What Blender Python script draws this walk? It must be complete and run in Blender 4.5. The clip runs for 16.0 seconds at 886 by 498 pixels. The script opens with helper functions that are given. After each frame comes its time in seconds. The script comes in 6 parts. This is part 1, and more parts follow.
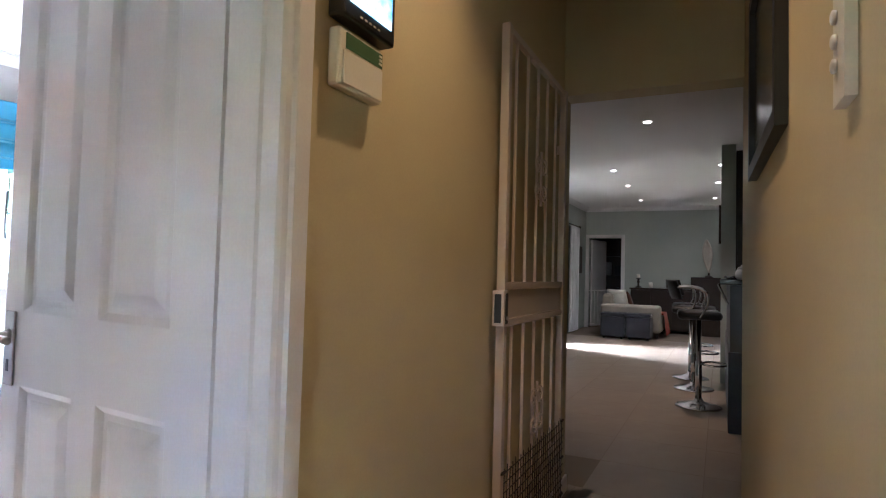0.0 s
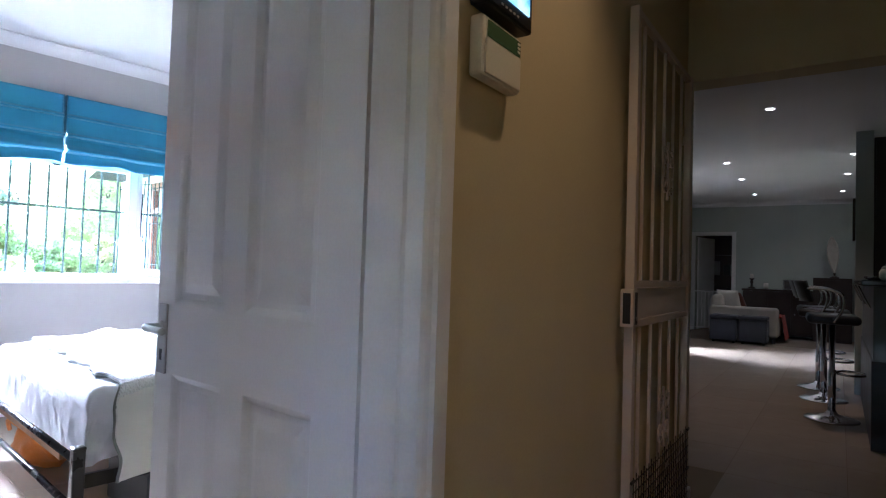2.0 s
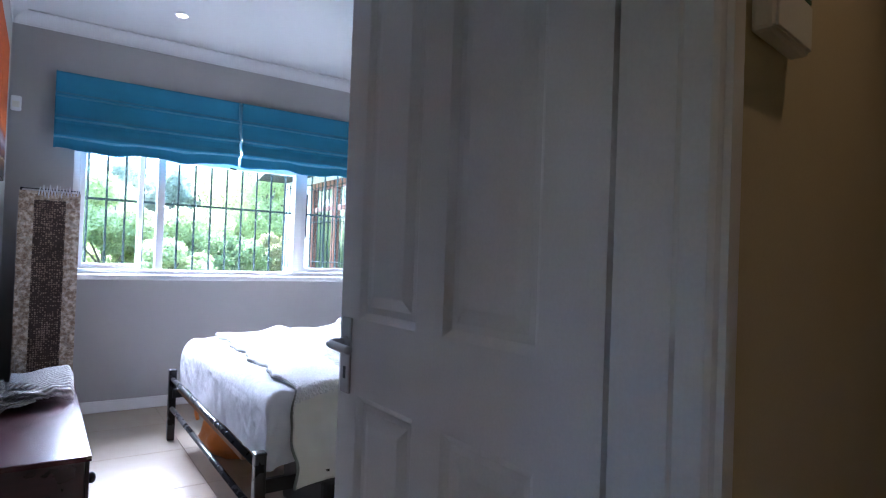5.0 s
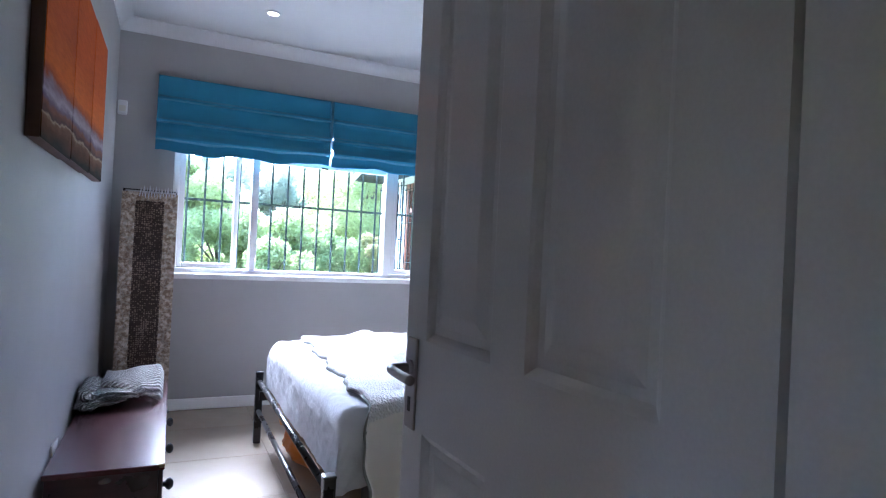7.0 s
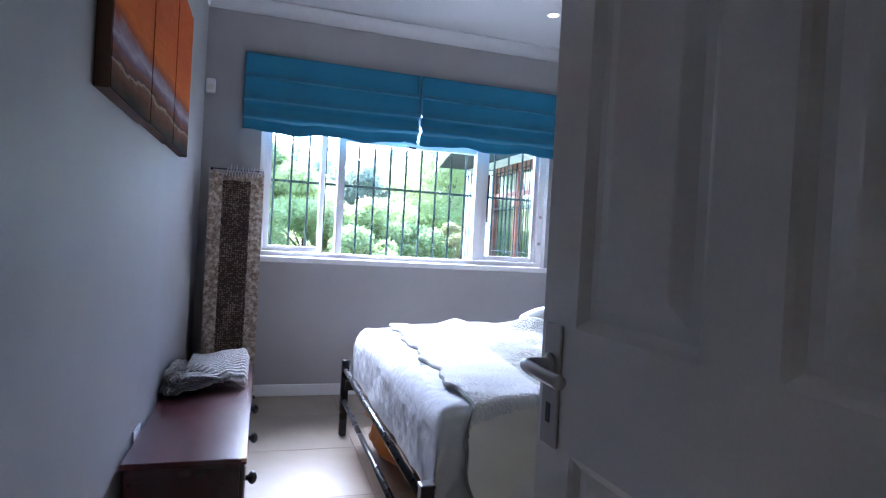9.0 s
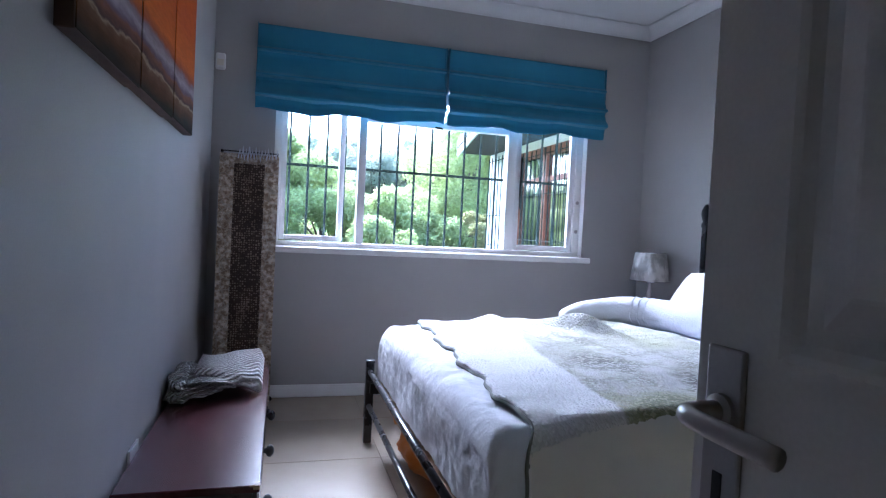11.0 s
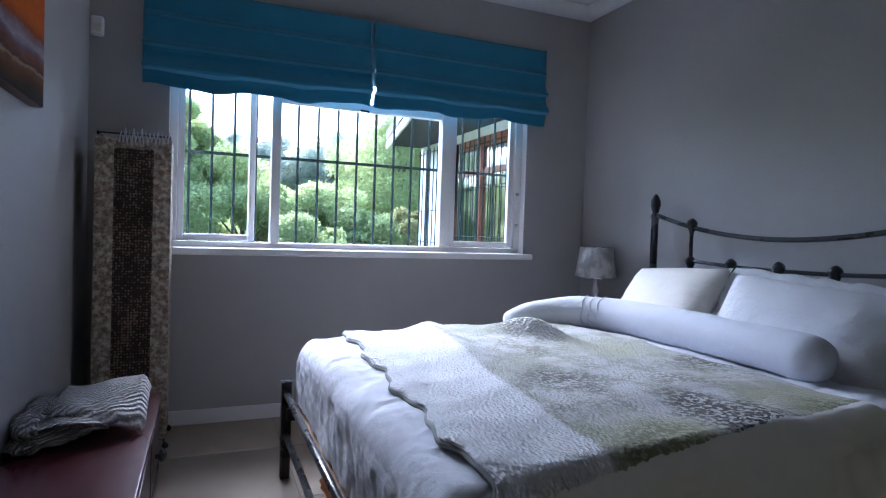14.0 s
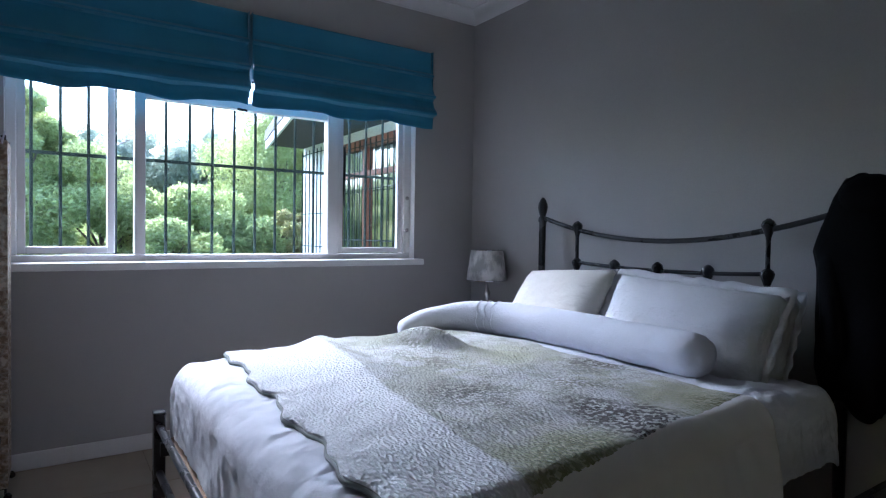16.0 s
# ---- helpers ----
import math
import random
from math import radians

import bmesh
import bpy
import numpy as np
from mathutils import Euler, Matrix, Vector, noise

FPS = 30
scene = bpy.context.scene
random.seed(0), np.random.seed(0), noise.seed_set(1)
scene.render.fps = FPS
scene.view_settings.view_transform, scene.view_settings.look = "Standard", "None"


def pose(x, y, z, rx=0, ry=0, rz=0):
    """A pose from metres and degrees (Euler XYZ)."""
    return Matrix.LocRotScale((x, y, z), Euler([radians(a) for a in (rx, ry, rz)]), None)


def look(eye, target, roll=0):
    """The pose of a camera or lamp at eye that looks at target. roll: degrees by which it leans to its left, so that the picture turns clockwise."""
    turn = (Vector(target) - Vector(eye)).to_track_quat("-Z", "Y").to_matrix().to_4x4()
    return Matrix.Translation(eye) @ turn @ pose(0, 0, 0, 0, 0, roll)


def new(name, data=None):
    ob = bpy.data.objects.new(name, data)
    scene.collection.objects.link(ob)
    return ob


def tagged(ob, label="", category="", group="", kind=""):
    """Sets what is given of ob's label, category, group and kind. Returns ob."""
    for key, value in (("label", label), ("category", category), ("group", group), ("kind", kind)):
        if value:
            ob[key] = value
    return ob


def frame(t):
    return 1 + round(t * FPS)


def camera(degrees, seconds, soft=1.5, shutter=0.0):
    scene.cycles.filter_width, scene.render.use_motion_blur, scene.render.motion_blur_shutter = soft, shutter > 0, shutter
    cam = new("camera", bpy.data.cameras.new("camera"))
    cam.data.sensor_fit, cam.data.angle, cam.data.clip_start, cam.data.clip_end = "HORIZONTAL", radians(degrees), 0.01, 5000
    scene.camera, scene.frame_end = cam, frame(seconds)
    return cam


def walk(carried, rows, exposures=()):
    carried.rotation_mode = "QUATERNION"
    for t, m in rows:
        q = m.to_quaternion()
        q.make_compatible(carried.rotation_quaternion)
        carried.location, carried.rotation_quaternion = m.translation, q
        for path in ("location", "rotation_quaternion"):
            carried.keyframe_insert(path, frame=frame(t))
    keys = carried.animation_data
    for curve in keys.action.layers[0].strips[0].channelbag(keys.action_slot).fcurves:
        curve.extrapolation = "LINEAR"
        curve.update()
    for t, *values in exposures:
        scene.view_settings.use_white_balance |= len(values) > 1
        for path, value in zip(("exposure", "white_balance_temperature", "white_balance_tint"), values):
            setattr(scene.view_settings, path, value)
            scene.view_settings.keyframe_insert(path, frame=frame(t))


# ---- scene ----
cam = camera(74.5, 16.0, soft=1.15)
PATH = [
    (0, (-0.724, -1.012, 1.179), (0.95, 0.08, 1.26), 1.5),
    (0.5, (-0.737, -0.99, 1.173), (0.9, 0.157, 1.253), 1.6),
    (1, (-0.746, -0.963, 1.173), (0.846, 0.245, 1.249), 1.7),
    (1.5, (-0.749, -0.924, 1.172), (0.795, 0.346, 1.246), 1.7),
    (2, (-0.751, -0.893, 1.171), (0.735, 0.444, 1.238), 1.8),
    (2.5, (-0.748, -0.856, 1.173), (0.677, 0.546, 1.232), 1.9),
    (3, (-0.739, -0.808, 1.178), (0.619, 0.66, 1.225), 2.0),
    (3.5, (-0.735, -0.756, 1.181), (0.558, 0.769, 1.222), 2.2),
    (4, (-0.739, -0.697, 1.191), (0.497, 0.875, 1.227), 2.1),
    (6.5, (-0.579, -0.428, 1.23), (0.362, 1.337, 1.253), 2.6),
    (7, (-0.526, -0.365, 1.232), (0.317, 1.449, 1.251), 2.8),
    (7.5, (-0.512, -0.308, 1.207), (0.236, 1.546, 1.231), 3.2),
    (8, (-0.504, -0.252, 1.181), (0.176, 1.629, 1.198), 3.3),
    (8.5, (-0.488, -0.139, 1.161), (0.141, 1.76, 1.16), 3.2),
    (9, (-0.497, -0.026, 1.168), (0.096, 1.884, 1.146), 3.2),
    (9.5, (-0.51, 0.061, 1.167), (0.05, 1.981, 1.135), 3.1),
    (12, (-0.441, 0.502, 1.143), (0.098, 2.426, 1.071), 2.9),
    (12.5, (-0.416, 0.567, 1.145), (0.141, 2.487, 1.071), 2.8),
    (13, (-0.39, 0.61, 1.139), (0.203, 2.518, 1.07), 2.6),
    (13.5, (-0.37, 0.667, 1.134), (0.293, 2.553, 1.071), 2.3),
    (14, (-0.354, 0.741, 1.139), (0.409, 2.59, 1.081), 2.0),
    (14.5, (-0.331, 0.791, 1.149), (0.522, 2.6, 1.095), 1.7),
    (15, (-0.324, 0.813, 1.163), (0.616, 2.578, 1.108), 1.4),
    (15.5, (-0.334, 0.835, 1.164), (0.696, 2.549, 1.115), 1.1),
    (16, (-0.341, 0.855, 1.171), (0.769, 2.518, 1.123), 0.9),
]
EXPOSURES = [(0, 6.78, 5250, 16), (1.5, 6.06, 5050, 16), (3.5, 5.08, 4900, 18), (7, 4.55, 4950, 17), (9, 4.33, 4900, 18), (12, 3.58, 4900, 18), (16, 3.07, 5100, 15)]
walk(cam, [(t, look(eye, target, roll)) for t, eye, target, roll in PATH], EXPOSURES)

# ---- light ----
world = bpy.data.worlds.new("sky")
scene.world = world
world.use_nodes = True
wn, wl = world.node_tree.nodes, world.node_tree.links
sky = wn.new("ShaderNodeTexSky")
sky.sky_type = "NISHITA"
sky.sun_disc = False
sky.sun_elevation = radians(38)
sky.sun_rotation = radians(-8)
sky.air_density, sky.dust_density, sky.ozone_density = 1.0, 1.5, 1.5
wl.new(sky.outputs[0], wn["Background"].inputs[0])
wn["Background"].inputs[1].default_value = 0.15


def lamp(name, kind, m, energy, color, size=0.1, spot=None, blend=0.6):
    d = bpy.data.lights.new(name, kind)
    d.energy, d.color = energy, color
    if kind == "SUN":
        d.angle = radians(size)
    else:
        d.shadow_soft_size = size
    if spot:
        d.spot_size, d.spot_blend = radians(spot), blend
    ob = new(name, d)
    ob.matrix_world = m
    return ob


# overcast sun, a wide soft glow over the garden
lamp("sun", "SUN", pose(0, 0, 12, 52, 0, 188), 2.0, (1.0, 0.97, 0.93), 45)

CM = Matrix.Rotation(radians(7.68), 4, "Z")      # the passage and living room are turned against the bedroom
WARM = (1.0, 0.62, 0.28)
SOFT = (1.0, 0.86, 0.68)


def cpt(u, v, z):
    return CM @ Vector((u, v, z))


# ---- materials ----
def nodes_of(name):
    m = bpy.data.materials.new(name)
    m.use_nodes = True
    nt = m.node_tree
    return m, nt.nodes, nt.links, nt.nodes["Principled BSDF"]


def coords(n, l, scale=(1, 1, 1)):
    tc, mp = n.new("ShaderNodeTexCoord"), n.new("ShaderNodeMapping")
    mp.inputs["Scale"].default_value = scale
    l.new(tc.outputs["Object"], mp.inputs[0])
    return mp.outputs[0]


def noise_tex(n, l, co, scale, detail=4, rough=0.55):
    t = n.new("ShaderNodeTexNoise")
    t.inputs["Scale"].default_value, t.inputs["Detail"].default_value, t.inputs["Roughness"].default_value = scale, detail, rough
    l.new(co, t.inputs["Vector"])
    return t.outputs["Fac"]


def ramp(n, l, fac, stops):
    r = n.new("ShaderNodeValToRGB")
    while len(r.color_ramp.elements) < len(stops):
        r.color_ramp.elements.new(0.5)
    for e, (p, c) in zip(r.color_ramp.elements, stops):
        e.position, e.color = p, (*c, 1)
    l.new(fac, r.inputs[0])
    return r.outputs[0]


def mix(n, l, fac, a, b, mode="MIX"):
    m = n.new("ShaderNodeMix")
    m.data_type, m.blend_type = "RGBA", mode
    for sock, v in ((m.inputs[0], fac), (m.inputs[6], a), (m.inputs[7], b)):
        if isinstance(v, (int, float)):
            sock.default_value = v
        elif isinstance(v, tuple):
            sock.default_value = (*v, 1)
        else:
            l.new(v, sock)
    return m.outputs[2]


def math_node(n, l, op, a, b=0.0):
    m = n.new("ShaderNodeMath")
    m.operation = op
    for sock, v in zip(m.inputs, (a, b)):
        if isinstance(v, (int, float)):
            sock.default_value = v
        else:
            l.new(v, sock)
    return m.outputs[0]


def bump(n, l, b, height, strength=0.2, dist=0.01):
    k = n.new("ShaderNodeBump")
    k.inputs["Strength"].default_value, k.inputs["Distance"].default_value = strength, dist
    l.new(height, k.inputs["Height"])
    l.new(k.outputs[0], b.inputs["Normal"])


def shade(c, f):
    return tuple(min(1, x * f) for x in c)


def paint(name, color, rough=0.6, grain=160, relief=0.12, vary=0.06, metal=0.0, big=1.3):
    """Painted or plain surface with slow colour drift, fine relief and uneven gloss."""
    m, n, l, b = nodes_of(name)
    co = coords(n, l)
    slow = noise_tex(n, l, co, big, 5)
    fine = noise_tex(n, l, co, grain, 3)
    c1 = ramp(n, l, slow, [(0.3, shade(color, 1 - vary)), (0.7, shade(color, 1 + vary))])
    col = mix(n, l, 0.12, c1, ramp(n, l, fine, [(0.35, shade(color, 0.8)), (0.65, shade(color, 1.15))]))
    l.new(col, b.inputs["Base Color"])
    b.inputs["Metallic"].default_value = metal
    rr = n.new("ShaderNodeMapRange")
    rr.inputs[3].default_value, rr.inputs[4].default_value = max(0.02, rough - 0.08), min(1, rough + 0.08)
    l.new(noise_tex(n, l, co, big * 6, 4), rr.inputs[0])
    l.new(rr.outputs[0], b.inputs["Roughness"])
    if relief:
        bump(n, l, b, fine, relief, 0.003)
    return m


def cloth(name, color, rough=0.9, weave=900, vary=0.1, relief=0.3, sheen=0.2, big=4):
    m, n, l, b = nodes_of(name)
    co = coords(n, l)
    slow = noise_tex(n, l, co, big, 5)
    w = n.new("ShaderNodeTexWave")
    w.inputs["Scale"].default_value, w.inputs["Distortion"].default_value = weave / 6, 2
    l.new(co, w.inputs[0])
    l.new(ramp(n, l, slow, [(0.3, shade(color, 1 - vary)), (0.7, shade(color, 1 + vary))]), b.inputs["Base Color"])
    b.inputs["Roughness"].default_value = rough
    b.inputs["Sheen Weight"].default_value = sheen
    h = math_node(n, l, "ADD", w.outputs["Fac"], noise_tex(n, l, co, weave / 3, 2))
    bump(n, l, b, h, relief, 0.002)
    return m


def wood(name, dark, light, rough=0.35, scale=(3, 26, 26), coat=0.0):
    m, n, l, b = nodes_of(name)
    co = coords(n, l, scale)
    g = noise_tex(n, l, co, 1.6, 8, 0.65)
    f = noise_tex(n, l, coords(n, l), 5, 4)
    col = mix(n, l, 0.4, ramp(n, l, g, [(0.3, dark), (0.7, light)]), ramp(n, l, f, [(0.3, shade(dark, 0.8)), (0.7, light)]))
    l.new(col, b.inputs["Base Color"])
    rr = n.new("ShaderNodeMapRange")
    rr.inputs[3].default_value, rr.inputs[4].default_value = rough - 0.1, rough + 0.15
    l.new(f, rr.inputs[0])
    l.new(rr.outputs[0], b.inputs["Roughness"])
    b.inputs["Coat Weight"].default_value = coat
    b.inputs["Coat Roughness"].default_value = 0.2
    bump(n, l, b, g, 0.08, 0.003)
    return m


def glow(name, color, strength):
    m, n, l, b = nodes_of(name)
    b.inputs["Base Color"].default_value = (*color, 1)
    b.inputs["Emission Color"].default_value = (*color, 1)
    b.inputs["Emission Strength"].default_value = strength
    return m


def glass(name, tint=(0.96, 0.98, 0.97)):
    m, n, l, b = nodes_of(name)
    n.remove(b)
    tr, gl, mx, fr = (n.new(k) for k in ("ShaderNodeBsdfTransparent", "ShaderNodeBsdfGlossy", "ShaderNodeMixShader", "ShaderNodeFresnel"))
    tr.inputs[0].default_value = (*tint, 1)
    gl.inputs["Roughness"].default_value = 0.02
    fr.inputs[0].default_value = 1.45
    for a, s in ((fr, mx.inputs[0]), (tr, mx.inputs[1]), (gl, mx.inputs[2])):
        l.new(a.outputs[0], s)
    l.new(mx.outputs[0], n["Material Output"].inputs[0])
    return m


M_GREY = paint("bedroom_wall_paint", (0.40, 0.385, 0.375), 0.62, relief=0.1)
M_CREAM = paint("passage_wall_paint", (0.54, 0.462, 0.285), 0.6, relief=0.12)
M_SAGE = paint("living_wall_paint", (0.42, 0.46, 0.43), 0.65)
M_CEIL = paint("ceiling_paint", (0.76, 0.76, 0.76), 0.8, vary=0.03)
M_WHITE = paint("white_gloss_paint", (0.76, 0.75, 0.74), 0.33, relief=0.05, vary=0.03)
M_TRIM = paint("white_trim_paint", (0.78, 0.77, 0.76), 0.4, relief=0.05, vary=0.03)
M_CHROME = paint("chrome", (0.75, 0.75, 0.76), 0.14, metal=1.0, relief=0)
M_STEEL = paint("brushed_steel", (0.42, 0.40, 0.39), 0.32, metal=1.0, relief=0.05)
M_BLACK = paint("black_metal_paint", (0.018, 0.018, 0.02), 0.28, relief=0.04)
M_BAR = paint("dark_green_bar_paint", (0.008, 0.02, 0.016), 0.85, relief=0.1)
M_BLACKPL = paint("black_plastic", (0.012, 0.012, 0.013), 0.4, relief=0.05)
M_CREAMPL = paint("ivory_plastic", (0.72, 0.68, 0.58), 0.42, relief=0.03, vary=0.03)
M_TEAL = cloth("teal_blind_fabric", (0.034, 0.205, 0.335), relief=0.25, vary=0.06)
def linen(name, color, relief=0.25):
    """Plain crumpled cotton: soft creases at two sizes, no woven lines."""
    m, n, l, b = nodes_of(name)
    co = coords(n, l)
    l.new(ramp(n, l, noise_tex(n, l, co, 5, 5), [(0.3, shade(color, 0.96)), (0.7, shade(color, 1.03))]), b.inputs["Base Color"])
    b.inputs["Roughness"].default_value = 0.88
    b.inputs["Sheen Weight"].default_value = 0.1
    crease = noise_tex(n, l, coords(n, l, (7, 9, 8)), 2.0, 5, 0.6)
    h = math_node(n, l, "ADD", crease, math_node(n, l, "MULTIPLY", noise_tex(n, l, co, 260, 3), 0.12))
    bump(n, l, b, h, relief, 0.03)
    return m


M_SHEET = linen("white_bed_linen", (0.64, 0.65, 0.70), 0.25)
M_IVORY = linen("ivory_pillow_cotton", (0.68, 0.65, 0.59), 0.3)
M_CASE = linen("washed_pillow_cotton", (0.66, 0.66, 0.68), 0.5)
M_COAT = paint("black_wool", (0.006, 0.006, 0.007), 0.97, grain=300, relief=0.5, vary=0.2)
M_COAT.node_tree.nodes["Principled BSDF"].inputs["Specular IOR Level"].default_value = 0.08
M_MAHOG = wood("dark_mahogany", (0.022, 0.005, 0.006), (0.06, 0.014, 0.014), 0.28, coat=0.4)
M_BROWN = wood("brown_pine", (0.20, 0.10, 0.04), (0.38, 0.22, 0.10), 0.5)
M_DARKW = wood("dark_stained_wood", (0.015, 0.010, 0.008), (0.04, 0.025, 0.02), 0.4)
M_TEAK = wood("varnished_meranti", (0.16, 0.045, 0.02), (0.30, 0.10, 0.045), 0.35, (26, 26, 3))
M_ORANGE = cloth("orange_bag_fabric", (0.65, 0.22, 0.02), 0.7)
M_GLASS = glass("window_glass")
M_LED = glow("downlight_glow", (1.0, 0.88, 0.7), 0.6)
M_GROUT = paint("grout", (0.24, 0.195, 0.15), 0.9)


def tile_material():
    m, n, l, b = nodes_of("porcelain_tile")
    co = coords(n, l)
    oi = n.new("ShaderNodeObjectInfo")
    base = ramp(n, l, noise_tex(n, l, co, 3, 6), [(0.3, (0.31, 0.25, 0.185)), (0.7, (0.37, 0.305, 0.23))])
    var = ramp(n, l, oi.outputs["Random"], [(0.0, (0.9, 0.9, 0.9)), (1.0, (1.0, 1.0, 1.0))])
    l.new(mix(n, l, 1.0, base, var, "MULTIPLY"), b.inputs["Base Color"])
    rr = n.new("ShaderNodeMapRange")
    rr.inputs[3].default_value, rr.inputs[4].default_value = 0.32, 0.48
    l.new(noise_tex(n, l, co, 7, 6), rr.inputs[0])
    l.new(rr.outputs[0], b.inputs["Roughness"])
    b.inputs["Specular IOR Level"].default_value = 0.32
    bump(n, l, b, noise_tex(n, l, co, 60, 3), 0.03, 0.002)
    return m


M_TILE = tile_material()


# ---- mesh helpers ----
def part(name, bm, material, parent=None, label="", smooth=False):
    """Link a bmesh as one mesh object under a thing or a part."""
    me = bpy.data.meshes.new(name)
    bmesh.ops.recalc_face_normals(bm, faces=bm.faces)
    bm.to_mesh(me)
    bm.free()
    me.materials.append(material)
    if smooth:
        for p in me.polygons:
            p.use_smooth = True
    ob = new(name, me)
    if parent:
        ob.parent = parent
    if label:
        ob["label"] = label
    return ob


def thing(name, label, category, at=(0, 0, 0), rz=0.0, group="", kind=""):
    ob = new(name)
    ob.matrix_world = pose(*at, 0, 0, rz)
    bpy.context.view_layer.update()
    return tagged(ob, label, category, group, kind)


def add_box(bm, lo, hi, bevel=0.0, m=None, seg=2):
    c = [(a + b) / 2 for a, b in zip(lo, hi)]
    s = [max(abs(b - a), 1e-4) for a, b in zip(lo, hi)]
    r = bmesh.ops.create_cube(bm, size=1, matrix=Matrix.Translation(c) @ Matrix.Diagonal((*s, 1)))
    vs = r["verts"]
    if bevel:
        es = list({e for v in vs for e in v.link_edges})
        out = bmesh.ops.bevel(bm, geom=es, offset=min(bevel, min(s) * 0.45), segments=seg, affect="EDGES", profile=0.5)
        vs = list({v for f in out["faces"] for v in f.verts} | {v for v in vs if v.is_valid})
    if m is not None:
        bmesh.ops.transform(bm, matrix=m, verts=vs)
    return vs


def box(lo, hi, bevel=0.0, m=None, seg=2):
    bm = bmesh.new()
    add_box(bm, lo, hi, bevel, m, seg)
    return bm


def boxes(items, bevel=0.0, m=None):
    bm = bmesh.new()
    for lo, hi in items:
        add_box(bm, lo, hi, bevel, m)
    return bm


def add_lathe(bm, profile, at=(0, 0, 0), seg=24, m=None, cap=True):
    rings = []
    m = m or Matrix.Identity(4)
    for r, z in profile:
        rings.append([bm.verts.new(m @ Vector((at[0] + r * math.cos(2 * math.pi * k / seg), at[1] + r * math.sin(2 * math.pi * k / seg), at[2] + z))) for k in range(seg)])
    for a, b in zip(rings, rings[1:]):
        for k in range(seg):
            bm.faces.new((a[k], a[(k + 1) % seg], b[(k + 1) % seg], b[k]))
    if cap:
        bm.faces.new(rings[0][::-1])
        bm.faces.new(rings[-1])


def lathe(profile, at=(0, 0, 0), seg=24, m=None):
    bm = bmesh.new()
    add_lathe(bm, profile, at, seg, m)
    return bm


def add_tube(bm, pts, r, seg=10, cap=True):
    """A round tube along points; r is a number or one radius for each point."""
    pts = [Vector(p) for p in pts]
    rr = r if isinstance(r, (list, tuple)) else [r] * len(pts)
    rings, side = [], None
    for i, p in enumerate(pts):
        d = (pts[min(i + 1, len(pts) - 1)] - pts[max(i - 1, 0)]).normalized()
        if side is None:
            side = d.orthogonal().normalized()
        side = (side - d * side.dot(d)).normalized()
        up = d.cross(side)
        rings.append([bm.verts.new(p + rr[i] * (math.cos(2 * math.pi * k / seg) * side + math.sin(2 * math.pi * k / seg) * up)) for k in range(seg)])
    for a, b in zip(rings, rings[1:]):
        for k in range(seg):
            bm.faces.new((a[k], a[(k + 1) % seg], b[(k + 1) % seg], b[k]))
    if cap:
        bm.faces.new(rings[0][::-1])
        bm.faces.new(rings[-1])


def tube(pts, r, seg=10):
    bm = bmesh.new()
    add_tube(bm, pts, r, seg)
    return bm


def smooth_line(pts, n=8):
    """Catmull-Rom through points."""
    pts = [Vector(p) for p in pts]
    out = []
    for i in range(len(pts) - 1):
        p0, p1, p2, p3 = pts[max(i - 1, 0)], pts[i], pts[i + 1], pts[min(i + 2, len(pts) - 1)]
        for k in range(n):
            t = k / n
            out.append(0.5 * ((2 * p1) + (p2 - p0) * t + (2 * p0 - 5 * p1 + 4 * p2 - p3) * t * t + (3 * p1 - p0 - 3 * p2 + p3) * t ** 3))
    out.append(pts[-1])
    return out


def grid_mesh(fn, nu, nv):
    bm = bmesh.new()
    vs = [[bm.verts.new(fn(i / nu, j / nv)) for j in range(nv + 1)] for i in range(nu + 1)]
    for i in range(nu):
        for j in range(nv):
            bm.faces.new((vs[i][j], vs[i + 1][j], vs[i + 1][j + 1], vs[i][j + 1]))
    return bm


def prism(poly, z0, z1, m=None):
    bm = bmesh.new()
    m = m or Matrix.Identity(4)
    a = [bm.verts.new(m @ Vector((x, y, z0))) for x, y in poly]
    b = [bm.verts.new(m @ Vector((x, y, z1))) for x, y in poly]
    bm.faces.new(a[::-1])
    bm.faces.new(b)
    for i in range(len(poly)):
        j = (i + 1) % len(poly)
        bm.faces.new((a[i], a[j], b[j], b[i]))
    return bm


def struct(name, bm, material, label, category="", smooth=False):
    return tagged(part(name, bm, material, None, "", smooth), label, category or name.rstrip("_0123456789").split("_")[0], "", "structure")


# ---- structure: bedroom ----
CEIL = 2.78
XL, XR, YW = -0.925, 2.21, 4.30          # bedroom faces
WX0, WX1, WZ0, WZ1 = -0.54, 1.72, 1.0, 2.2   # window opening
WT = 0.24

struct("wall_west", box((XL - 0.15, -0.25, -0.3), (XL, YW + WT, CEIL + 0.2)), M_GREY, "grey painted bedroom side wall", "wall")
struct("wall_east", box((XR, 0.3, -0.3), (XR + 0.15, YW + WT, CEIL + 0.2)), M_GREY, "grey painted bedroom wall behind the bed head", "wall")
struct("wall_north", boxes([((XL, YW, -0.3), (WX0, YW + WT, CEIL + 0.2)), ((WX1, YW, -0.3), (XR, YW + WT, CEIL + 0.2)),
                            ((WX0, YW, -0.3), (WX1, YW + WT, WZ0)), ((WX0, YW, WZ1), (WX1, YW + WT, CEIL + 0.2))]), M_GREY,
       "grey painted bedroom wall with the garden window", "wall")
struct("ceiling_bedroom", box((XL - 0.15, -0.2, CEIL), (XR + 0.15, YW + WT, CEIL + 0.12)), M_CEIL, "smooth white bedroom ceiling", "ceiling")


